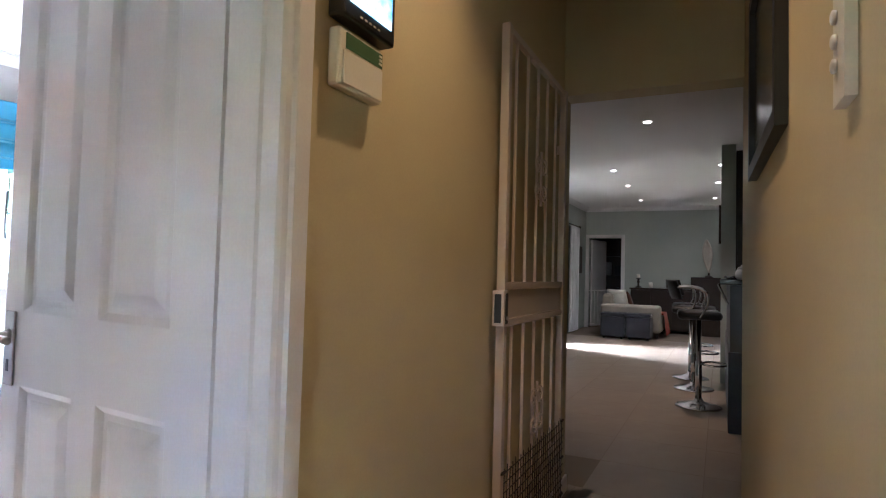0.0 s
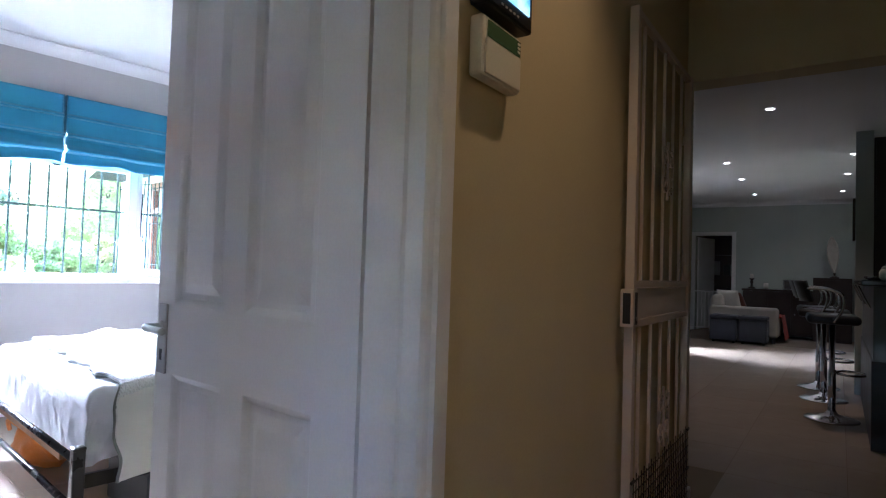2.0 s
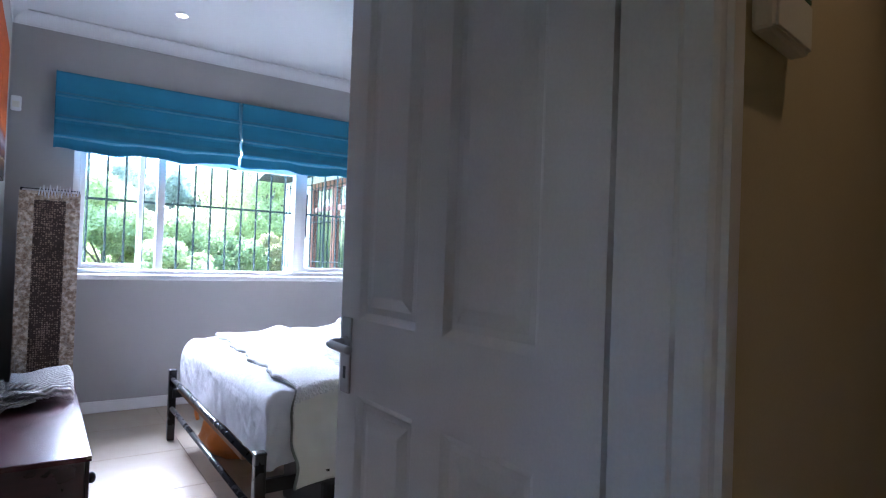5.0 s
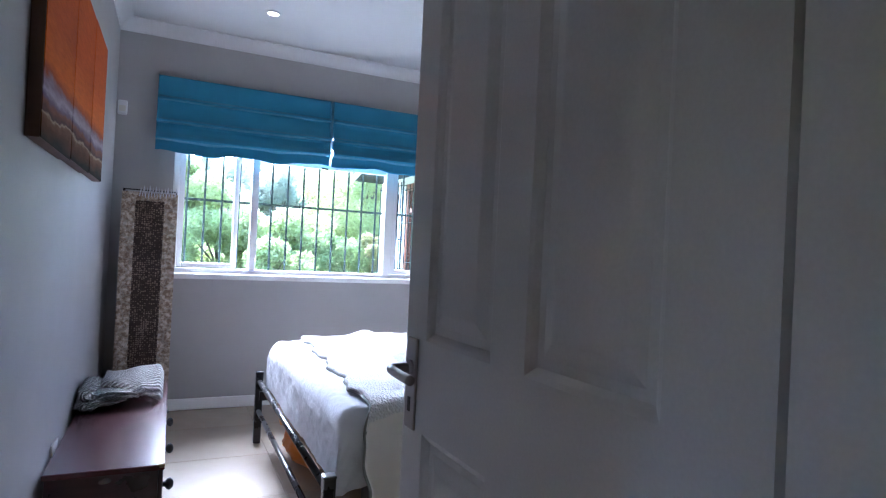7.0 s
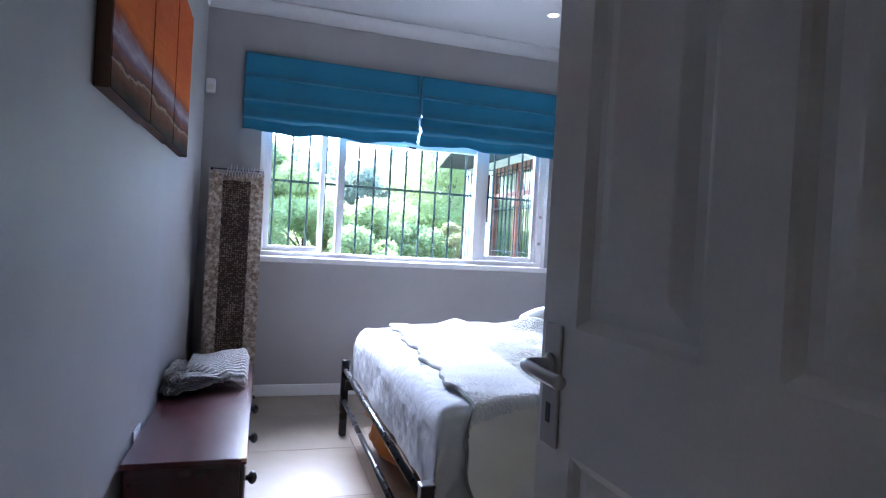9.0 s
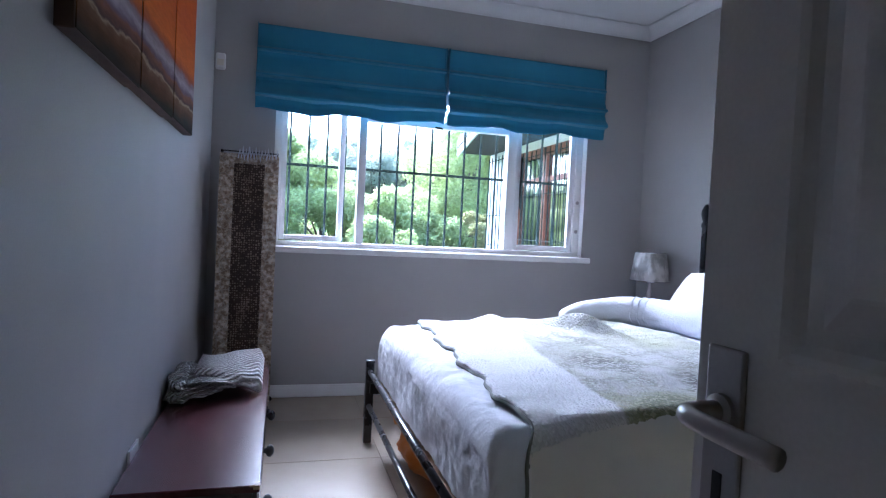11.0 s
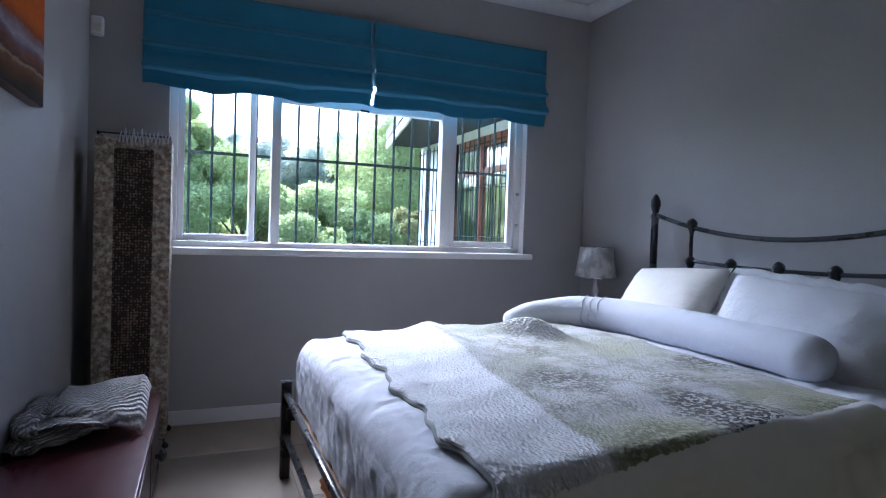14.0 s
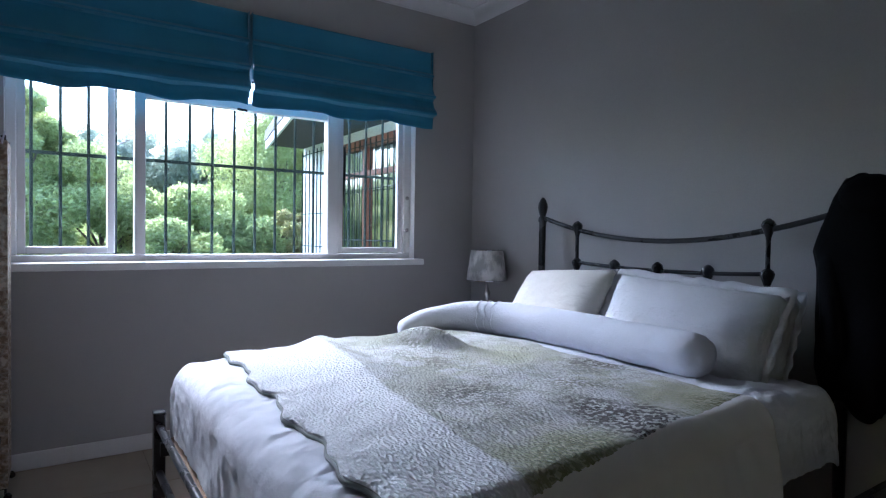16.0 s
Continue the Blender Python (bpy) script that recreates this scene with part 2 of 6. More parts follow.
def cornice_strip(name, p, q, inward):
    """A coved cornice from p to q in plan; inward is the side away from the wall."""
    p, q, n = Vector((*p, 0)), Vector((*q, 0)), Vector((*inward, 0))
    prof = [(0, -0.085), (0.006, -0.085)] + [(0.085 - 0.078 * math.cos(a), -0.085 + 0.078 * math.sin(a)) for a in [k * math.pi / 16 for k in range(9)]] + [(0.085, 0.0), (0, 0)]
    bm = bmesh.new()
    rings = [[bm.verts.new(e + n * o + Vector((0, 0, CEIL + z - 0.001))) for o, z in prof] for e in (p, q)]
    for k in range(len(prof)):
        j = (k + 1) % len(prof)
        bm.faces.new((rings[0][k], rings[0][j], rings[1][j], rings[1][k]))
    bm.faces.new(rings[0])
    bm.faces.new(rings[1][::-1])
    return struct(name, bm, M_CEIL, "white coved plaster cornice", "trim")


cornice_strip("trim_cornice_1", (XL, YW), (XR, YW), (0, -1))
cornice_strip("trim_cornice_2", (XR, 0.4), (XR, YW), (-1, 0))
cornice_strip("trim_cornice_3", (XL, 0.1), (XL, YW), (1, 0))


def skirting(name, lo, hi):
    return struct(name, box(lo, hi, 0.006), M_TRIM, "white painted skirting board", "baseboard")


skirting("baseboard_1", (XL, YW - 0.016, 0.001), (XR, YW - 0.001, 0.085))
skirting("baseboard_2", (XL + 0.001, 0.1, 0.001), (XL + 0.016, YW - 0.018, 0.085))
skirting("baseboard_3", (XR - 0.016, 0.45, 0.001), (XR - 0.001, YW - 0.018, 0.085))

# ---- structure: passage (u along it, v across) ----
VL, VB = -0.14, 0.0        # passage face and bedroom face of the wall that holds the door
UE = 2.34                  # the opening to the living room
DW = 0.89                  # clear door opening
LINT = 2.15


def vr(u):
    """The passage's other wall."""
    return -1.01 + (u - 2.3) * 0.0245


struct("wall_passage_1", boxes([((0.035, VL, -0.3), (UE + 0.05, VB, CEIL + 0.2)), ((-DW - 0.04, VL, 2.09), (0.035, VB, CEIL + 0.2)), ((-3.2, VL, -0.3), (-DW - 0.04, VB, CEIL + 0.2))], 0, CM),
       M_CREAM, "cream painted passage wall beside the bedroom door", "wall")
struct("wall_passage_2", prism([(-3.2, vr(-3.2)), (UE + 0.05, vr(UE + 0.05)), (UE + 0.05, vr(UE) - 0.15), (-3.2, vr(-3.2) - 0.15)], -0.3, CEIL + 0.2, CM), M_CREAM, "cream painted passage wall", "wall")
# out of view; its slot is added to let fill daylight onto the door
struct("wall_passage_3", boxes([((-2.35, -1.5, -0.3), (-2.2, -0.82, CEIL + 0.2)), ((-2.35, -0.65, -0.3), (-2.2, 0.2, CEIL + 0.2)), ((-2.35, -0.82, 1.60), (-2.2, -0.65, CEIL + 0.2)), ((-2.35, -0.82, -0.3), (-2.2, -0.65, 1.05))], 0, CM), M_CREAM, "unseen cream end wall of the passage with a slot added for daylight", "wall")
struct("wall_lintel", box((UE - 0.1, vr(UE), LINT), (UE + 0.05, VL, CEIL + 0.2), 0, CM), M_CREAM, "cream painted lintel over the passage opening", "wall")
struct("ceiling_passage", box((-3.3, -1.4, CEIL), (UE + 0.05, -0.02, CEIL + 0.12), 0, CM), M_CEIL, "white passage ceiling", "ceiling")
struct("baseboard_4", prism([(1.0, vr(1.0) + 0.001), (UE + 0.05, vr(UE + 0.05) + 0.001), (UE + 0.05, vr(UE + 0.05) + 0.016), (1.0, vr(1.0) + 0.016)], 0.001, 0.09, CM), M_TRIM, "white painted skirting board", "baseboard")
struct("baseboard_5", box((0.11, VL - 0.016, 0.001), (UE + 0.05, VL - 0.001, 0.09), 0.005, CM), M_TRIM, "white painted skirting board", "baseboard")

# ---- structure: living room ----
UF, VWL, VKR = 13.0, 1.95, -3.6
DROP = 0.03                # the near part of the living room ceiling hangs lower
struct("wall_living_1", box((UF, VKR - 0.15, -0.3), (UF + 0.15, 1.14, CEIL + 0.2), 0, CM), M_SAGE, "pale sage painted far wall of the living room", "wall")
struct("wall_living_2", boxes([((UF, 1.87, -0.3), (UF + 0.15, VWL + 0.15, CEIL + 0.2)), ((UF, 1.14, 2.08), (UF + 0.15, 1.87, CEIL + 0.2))], 0, CM), M_SAGE, "pale sage painted wall around the far doorway", "wall")
# slit at u 8.9 to 9.2 is added, unseen, to admit daylight
struct("wall_living_3", boxes([((2.81, VWL, -0.3), (8.9, VWL + 0.15, CEIL + 0.2)), ((9.2, VWL, -0.3), (UF, VWL + 0.15, CEIL + 0.2)), ((8.9, VWL, 2.1), (9.2, VWL + 0.15, CEIL + 0.2))], 0, CM), M_SAGE, "pale sage painted living room side wall with an added glazed slit", "wall")
struct("wall_living_4", prism([(2.41, 0.002), (2.48, 0.002), (2.81, 2.1), (2.74, 2.1)], -0.3, CEIL + 0.2, CM), M_SAGE, "pale sage painted wall beside the passage opening", "wall")
struct("wall_living_5", box((UE - 0.1, VKR, -0.3), (UE + 0.05, vr(UE) - 0.152, CEIL + 0.2), 0, CM), M_SAGE, "pale sage painted kitchen end wall", "wall")
struct("wall_living_6", box((UE - 0.1, VKR - 0.15, -0.3), (UF, VKR, CEIL + 0.2), 0, CM), M_SAGE, "pale sage painted kitchen wall", "wall")
struct("ceiling_living", prism([(UE + 0.051, VKR), (UF + 0.15, VKR), (UF + 0.15, VWL + 0.15), (2.76, VWL + 0.15), (UE + 0.051, -0.02)], CEIL, CEIL + 0.12, CM), M_CEIL, "white living room ceiling with downlights", "ceiling")
struct("ceiling_living_near", prism([(UE + 0.052, VKR + 0.001), (7.14, VKR + 0.001), (7.14, VWL - 0.001), (2.82, VWL - 0.001), (UE + 0.052, -0.03)], CEIL - DROP, CEIL - 0.001, CM), M_CEIL, "white lowered ceiling over the bar", "ceiling")
struct("wall_store", boxes([((UF + 1.6, 0.4, -0.3), (UF + 1.7, 2.1, CEIL)), ((UF + 0.15, 0.4, -0.3), (UF + 1.6, 0.5, CEIL)), ((UF + 0.15, 2.0, -0.3), (UF + 1.6, 2.1, CEIL)), ((UF + 0.15, 0.4, CEIL), (UF + 1.7, 2.1, CEIL + 0.1))], 0, CM), M_DARKW, "dark room beyond the far doorway", "wall")

# ---- bedroom door, frame and handle ----
def panelled_leaf(width, height, thick, panels, hollow=0.012):
    """A moulded panel door leaf: y along the leaf, front face at x = 0 towards -x."""
    bm = bmesh.new()
    ys = sorted({0, width, *[p[0] for p in panels], *[p[1] for p in panels]})
    zs = sorted({0, height, *[p[2] for p in panels], *[p[3] for p in panels]})
    inside = lambda y, z: any(p[0] < y < p[1] and p[2] < z < p[3] for p in panels)
    for face, sgn in ((0.0, 1), (thick, -1)):
        grid = {(y, z): bm.verts.new((face, y, z)) for y in ys for z in zs}
        for a, b in zip(ys, ys[1:]):
            for c, d in zip(zs, zs[1:]):
                if not inside((a + b) / 2, (c + d) / 2):
                    bm.faces.new((grid[a, c], grid[b, c], grid[b, d], grid[a, d]))
        for a, b, c, d in panels:
            prev = [grid[a, c], grid[b, c], grid[b, d], grid[a, d]]
            for inset, deep in ((0.008, 0.35), (0.018, 1.0), (0.034, 1.0), (0.062, 0.25), (0.066, 0.2)):
                x = face + sgn * hollow * deep
                ring = [bm.verts.new((x, yy, zz)) for yy, zz in ((a + inset, c + inset), (b - inset, c + inset), (b - inset, d - inset), (a + inset, d - inset))]
                for k in range(4):
                    bm.faces.new((prev[k], prev[(k + 1) % 4], ring[(k + 1) % 4], ring[k]))
                prev = ring
            bm.faces.new(prev)
    bm.verts.ensure_lookup_table()
    add_box(bm, (0.0005, 0, 0), (thick - 0.0005, 0.0006, height))
    add_box(bm, (0.0005, width - 0.0006, 0), (thick - 0.0005, width, height))
    add_box(bm, (0.0005, 0, 0), (thick - 0.0005, width, 0.0006))
    add_box(bm, (0.0005, 0, height - 0.0006), (thick - 0.0005, width, height))
    return bm


LEAF = 0.873
door = thing("door_1", "open white panelled interior door with a steel lever handle", "door", (0, 0.0, 0.008), 2.0, kind="structure")
part("door_leaf", panelled_leaf(LEAF, 2.05, 0.04, [(0.138, 0.412, 1.038, 1.93), (0.512, 0.772, 1.038, 1.93), (0.138, 0.406, 0.14, 0.843), (0.512, 0.772, 0.14, 0.843)]), M_WHITE, door)
plate = part("handle_plate", box((-0.007, 0.804, 0.838), (0, 0.854, 1.038), 0.0035), M_STEEL, door, "brushed steel lock plate")
part("keyhole", box((-0.0085, 0.823, 0.876), (-0.0068, 0.836, 0.908), 0.004), M_BLACKPL, plate)
part("lever", tube(smooth_line([(-0.005, 0.829, 0.972), (-0.045, 0.829, 0.972), (-0.058, 0.814, 0.972), (-0.060, 0.769, 0.971), (-0.058, 0.714, 0.969)], 5), [0.011] * 8 + [0.0105] * 13, 12), M_STEEL, plate, "steel lever", True)
part("collar", lathe([(0.018, 0), (0.018, 0.006), (0.012, 0.009)], seg=20, m=pose(-0.006, 0.829, 0.972, 0, -90, 0)), M_STEEL, plate)
part("back_plate", box((0.04, 0.804, 0.838), (0.047, 0.854, 1.038), 0.0035), M_STEEL, door)
part("back_lever", tube([(0.045, 0.829, 0.972), (0.09, 0.829, 0.972), (0.1, 0.779, 0.972), (0.1, 0.714, 0.970)], 0.010), M_STEEL, door, "steel lever", True)
for z in (0.2, 1.85):
    part("hinge", lathe([(0.006, 0), (0.006, 0.09)], (-0.004, -0.004, z), 10), M_STEEL, door, "steel butt hinge")


def frame_jamb(u, sgn):
    """Moulded door jamb with rebate and casing; the opening lies on the side sgn."""
    s = sgn
    poly = [(u, -0.010), (u, -0.040), (u + s * 0.012, -0.042), (u + s * 0.012, -0.108), (u + s * 0.004, -0.112), (u + s * 0.004, -0.14), (u + s * 0.004, -0.152),
            (u - s * 0.006, -0.158), (u - s * 0.02, -0.160), (u - s * 0.026, -0.168), (u - s * 0.078, -0.162), (u - s * 0.085, -0.140), (u - s * 0.033, -0.140), (u - s * 0.033, 0.0)]
    return prism(poly, 0.0, 2.075, CM)


fr = thing("door_frame_1", "white painted moulded door frame round the bedroom door", "door frame", kind="structure")
part("jamb", frame_jamb(0.001, -1), M_WHITE, fr)
part("jamb", frame_jamb(-DW, 1), M_WHITE, fr)
part("head", boxes([((-DW - 0.03, VL, 2.076), (0.03, VB, 2.09)), ((-DW - 0.085, VL - 0.025, 2.076), (0.085, VL - 0.001, 2.16))], 0.004, CM), M_WHITE, fr)

# ---- window ----
win = thing("window_1", "white painted casement window with one open sash", "window", (0, 0, 0), kind="structure")
Y0, Y1 = 4.36, 4.43
part("window_frame", boxes([((WX0 + 0.001, Y0, WZ0 + 0.04), (WX0 + 0.045, Y1, WZ1 - 0.05)), ((WX1 - 0.055, Y0, WZ0 + 0.04), (WX1 - 0.001, Y1, WZ1 - 0.05)),
                            ((WX0 + 0.001, Y0, WZ0 + 0.001), (WX1 - 0.001, Y1, WZ0 + 0.04)), ((WX0 + 0.001, Y0, WZ1 - 0.05), (WX1 - 0.001, Y1, WZ1 - 0.001))], 0.005), M_TRIM, win)
part("mullion", box((0.015, Y0 - 0.004, WZ0 + 0.04), (0.068, Y1, WZ1 - 0.05), 0.005), M_TRIM, win)
part("mullion", box((1.108, Y0 - 0.004, WZ0 + 0.04), (1.182, Y1, WZ1 - 0.05), 0.005), M_TRIM, win)
part("transom", box((0.070, Y0 + 0.004, 1.885), (1.106, Y1 - 0.004, 1.93), 0.004), M_TRIM, win)
part("pane", box((0.068, 4.395, WZ0 + 0.04), (1.108, 4.399, 1.887)), M_GLASS, win, "clear window glass").visible_shadow = False
part("pane", box((0.068, 4.395, 1.928), (1.108, 4.399, WZ1 - 0.05)), M_GLASS, win, "clear window glass").visible_shadow = False


def sash(name, width, height, m, label, parent):
    ob = part(name, boxes([((0, 0, 0), (0.036, 0.035, height)), ((width - 0.036, 0, 0), (width, 0.035, height)), ((0.036, 0, 0), (width - 0.036, 0.035, 0.036)), ((0.036, 0, height - 0.036), (width - 0.036, 0.035, height))], 0.004),
              M_TRIM, parent, label)
    ob.matrix_parent_inverse = Matrix.Identity(4)
    ob.matrix_world = m
    bpy.context.view_layer.update()
    g = part("sash_pane", box((0.034, 0.015, 0.034), (width - 0.034, 0.019, height - 0.034)), M_GLASS, ob, "clear window glass")
    g.visible_shadow = False
    return ob


sash("sash", 0.43, 1.09, pose(WX0 + 0.045, 4.392, WZ0 + 0.045, 0, 0, 7), "white casement sash, ajar outwards", win)
sash("sash", 0.478, 1.09, pose(1.184, 4.374, WZ0 + 0.045), "closed white casement sash", win)
part("window_stay", tube([(0.0, 4.42, 1.66), (-0.06, 4.47, 1.63)], 0.004, 6), M_STEEL, win, "small metal window stay")
part("window_catch", tube(smooth_line([(1.222, 4.366, 1.72), (1.215, 4.345, 1.70), (1.212, 4.345, 1.45), (1.222, 4.36, 1.35)], 4), 0.007, 8), M_BLACK, win, "black iron peg stay")
for z in (1.20, 1.42):
    part("knob", lathe([(0.012, 0), (0.014, 0.008), (0.008, 0.014)], seg=12, m=pose(WX1 - 0.03, Y0, z, 90, 0, 0)), M_STEEL, win)
part("peg", tube([(0.545, 4.355, 1.885), (0.60, 4.352, 1.880)], 0.007, 8), M_BLACK, win, "black metal catch")
part("window_reveal", boxes([((WX0 - 0.0, YW + 0.002, WZ0), (WX0 + 0.003, Y0, WZ1)), ((WX1 - 0.003, YW + 0.002, WZ0), (WX1, Y0, WZ1))]), M_TRIM, win)
sill = part("window_sill", box((WX0 - 0.01, YW - 0.075, WZ0 - 0.034), (WX1 + 0.035, Y0, WZ0 + 0.006), 0.006), M_TRIM, win, "white painted window sill")

# burglar bars outside the glass
bars = thing("burglar_bars", "dark green steel burglar bars outside the window", "burglar bars")
for k in range(18):
    x = -0.44 + 0.1255 * k
    part("bar", tube([(x, 4.5, WZ0 + 0.02), (x, 4.5, WZ1 - 0.01)], 0.0082, 6), M_BAR, bars)
part("cross_bar", box((WX0 + 0.001, 4.4945, 1.555), (WX1 - 0.001, 4.5055, 1.573)), M_BAR, bars)
part("cross_bar", box((WX0 + 0.001, 4.494, 2.08), (WX1 - 0.001, 4.504, 2.094)), M_BAR, bars)


# ---- roman blinds ----
def roman_blind(x0, x1, seed, drop0, drop1):
    """Raised roman blind: stacked folds with a scalloped hem."""
    rnd = random.Random(seed)
    th = thing("roman_blind", "teal fabric roman blind, half raised over the window", "blind", (x0, YW - 0.03, 0), group="teal window blinds")
    w = x1 - x0
    part("headrail", box((0.005, -0.012, 2.375), (w - 0.005, 0.028, 2.41)), M_TEAL, th)
    prof = [(-0.020, 2.412), (-0.026, 2.40), (-0.028, 2.33), (-0.036, 2.268), (-0.060, 2.250), (-0.064, 2.240), (-0.040, 2.234), (-0.036, 2.215), (-0.05, 2.16), (-0.070, 2.120), (-0.092, 2.104),
            (-0.094, 2.094), (-0.062, 2.086), (-0.056, 2.07), (-0.070, 2.03), (-0.100, 2.0), (-0.108, 1.988), (-0.104, 1.978), (-0.060, 1.970), (-0.05, 1.94), (-0.046, 1.90)]
    ph = rnd.random() * 6

    def f(a, b):
        k = b * (len(prof) - 1)
        i = min(int(k), len(prof) - 2)
        t = k - i
        y = prof[i][0] * (1 - t) + prof[i + 1][0] * t
        z = prof[i][1] * (1 - t) + prof[i + 1][1] * t
        x = a * w
        low = max(0, (b - 0.8) / 0.2)
        z += low * (0.011 * math.sin(x * 12 + ph) + 0.004 * math.sin(x * 27 + ph))
        z -= (drop0 + (drop1 - drop0) * a) * min(1.0, max(0.0, (2.25 - z) / 0.3))
        sag = 0.006 * math.sin(a * math.pi) * b
        y += 0.006 * noise.noise((x * 5, z * 9, seed)) * b + low * 0.006 * math.sin(x * 15 + ph + 1)
        return (x, y, z - sag)

    ob = part("fabric", grid_mesh(f, 90, 60), M_TEAL, th, "", True)
    ob.data.set_sharp_from_angle(angle=radians(28))
    md = ob.modifiers.new("thick", "SOLIDIFY")
    md.thickness = 0.003
    for e in (0.002, w - 0.002):
        part("side_return", box((e - 0.0015, -0.05, 2.02), (e + 0.0015, 0.029, 2.41)), M_TEAL, th)
    return th


roman_blind(-0.668, 0.573, 1, 0.035, 0.012)
roman_blind(0.590, 1.803, 5, 0.006, 0.0)
cord = thing("blind_cord_cleat", "white blind cord toggle under the blinds", "blind cord")
part("cord", tube([(0.583, 4.262, 2.0), (0.583, 4.262, 1.94)], 0.008, 8), M_TRIM, cord)

# ---- bed ----
FX, FY0, FY1, HX = 0.01, 1.64, 3.42, 2.12
TOP = 0.64
bed = thing("bed", "black metal double bed with a curved tubular headboard", "bed")
for y in (FY0, FY1):
    part("foot_post", boxes([((FX - 0.022, y - 0.022, 0), (FX + 0.022, y + 0.022, 0.437)), ((FX - 0.024, y - 0.024, 0.43), (FX + 0.024, y + 0.024, 0.445))], 0.006), M_BLACK, bed)
for z in (0.385, 0.20):
    part("foot_rail", tube([(FX, FY0, z), (FX, FY1, z)], 0.014, 12), M_BLACK, bed, "", True)
for y in (FY0 + 0.03, FY1 - 0.03):
    part("side_rail", box((FX, y - 0.012, 0.27), (HX, y + 0.012, 0.325), 0.003), M_BLACK, bed)
part("bed_base", box((0.035, FY0 + 0.32, 0.31), (HX - 0.03, FY1 - 0.045, 0.345), 0.004), M_BROWN, bed, "brown timber slat base")
for k in range(14):
    x = 0.09 + k * 0.145
    part("slat", box((x, FY0 + 0.31, 0.294), (x + 0.07, FY1 - 0.03, 0.309), 0.002), M_BROWN, bed)
HY0, HY1 = 1.83, 3.46
HC = (HY0 + HY1) / 2
finial = [(0.021, 0), (0.021, 0.955), (0.026, 0.96), (0.026, 0.975), (0.017, 0.985), (0.024, 1.0), (0.03, 1.02), (0.028, 1.04), (0.016, 1.06), (0.006, 1.07)]
for y in (HY0, HY1):
    part("head_post", lathe([(r, z * 1.315) for r, z in finial], (HX, y, 0), 16), M_BLACK, bed, "", True)
up = []
for k in range(25):
    t = k / 24
    y = HY1 + (HY0 - HY1) * t
    up.append((HX, y, 1.158 + 0.130 * (2 * t - 1) ** 2))
part("top_rail", tube(up, 0.0125, 10), M_BLACK, bed, "", True)
part("lower_rail", tube([(HX, y, 1.012 + 0.018 * ((y - HC) / 0.53) ** 2) for y in [HC + 0.53 * (k / 10 - 1) for k in range(21)]], 0.010, 10), M_BLACK, bed, "", True)
ball = [(0.010, -0.056), (0.012, -0.042), (0.019, -0.022), (0.027, -0.002), (0.029, 0.010), (0.024, 0.022), (0.012, 0.032), (0.005, 0.036)]
for k in range(5):
    y = HC + 0.53 - 0.265 * k
    part("knuckle", lathe(ball, (HX, y, 1.02), 14), M_BLACK, bed, "cast metal knuckle", True)
    part("spindle", tube([(HX, y, 0.42), (HX, y, 1.02)], 0.009, 8), M_BLACK, bed)
for y in (HC + 0.53, HC - 0.53):
    part("knuckle", lathe(ball, (HX, y, 1.225), 14), M_BLACK, bed, "cast metal knuckle", True)
    part("upright", tube([(HX, y, 1.03), (HX, y, 1.22)], 0.010, 8), M_BLACK, bed)
part("head_cross_rail", tube([(HX, HY0, 0.42), (HX, HY1, 0.42)], 0.012, 8), M_BLACK, bed)


def over_edge(s, lo, hi, r):
    """Path of cloth over a rounded edge: returns place and drop."""
    def roll(d):
        if d <= 0:
            return 0.0, 0.0
        q = r * math.pi / 2
        if d < q:
            a = d / r
            return r * math.sin(a) - d * 0.0, -r * (1 - math.cos(a))
        return r, -r - (d - q)
    if s < lo + r:
        p, z = roll(lo + r - s)
        return lo + r - p, z
    if s > hi - r:
        p, z = roll(s - hi + r)
        return hi - r + p, z
    return s, 0.0


MX0, MX1, MY0, MY1 = 0.05, 2.06, 1.685, 3.385


def mattress_top(x, y):
    swell = 0.02 * math.sin(math.pi * min(1, max(0, (x - MX0) / 2.0))) + 0.012 * noise.noise((x * 2.2, y * 2.2, 3.0))
    return TOP + swell


def taper(x, y):
    """The covers are tucked closer at the head on the side by the door."""
    return 0.13 * min(1, max(0, (x - 0.05) / 2.0)) * min(1, max(0, (2.6 - y) / 0.9))


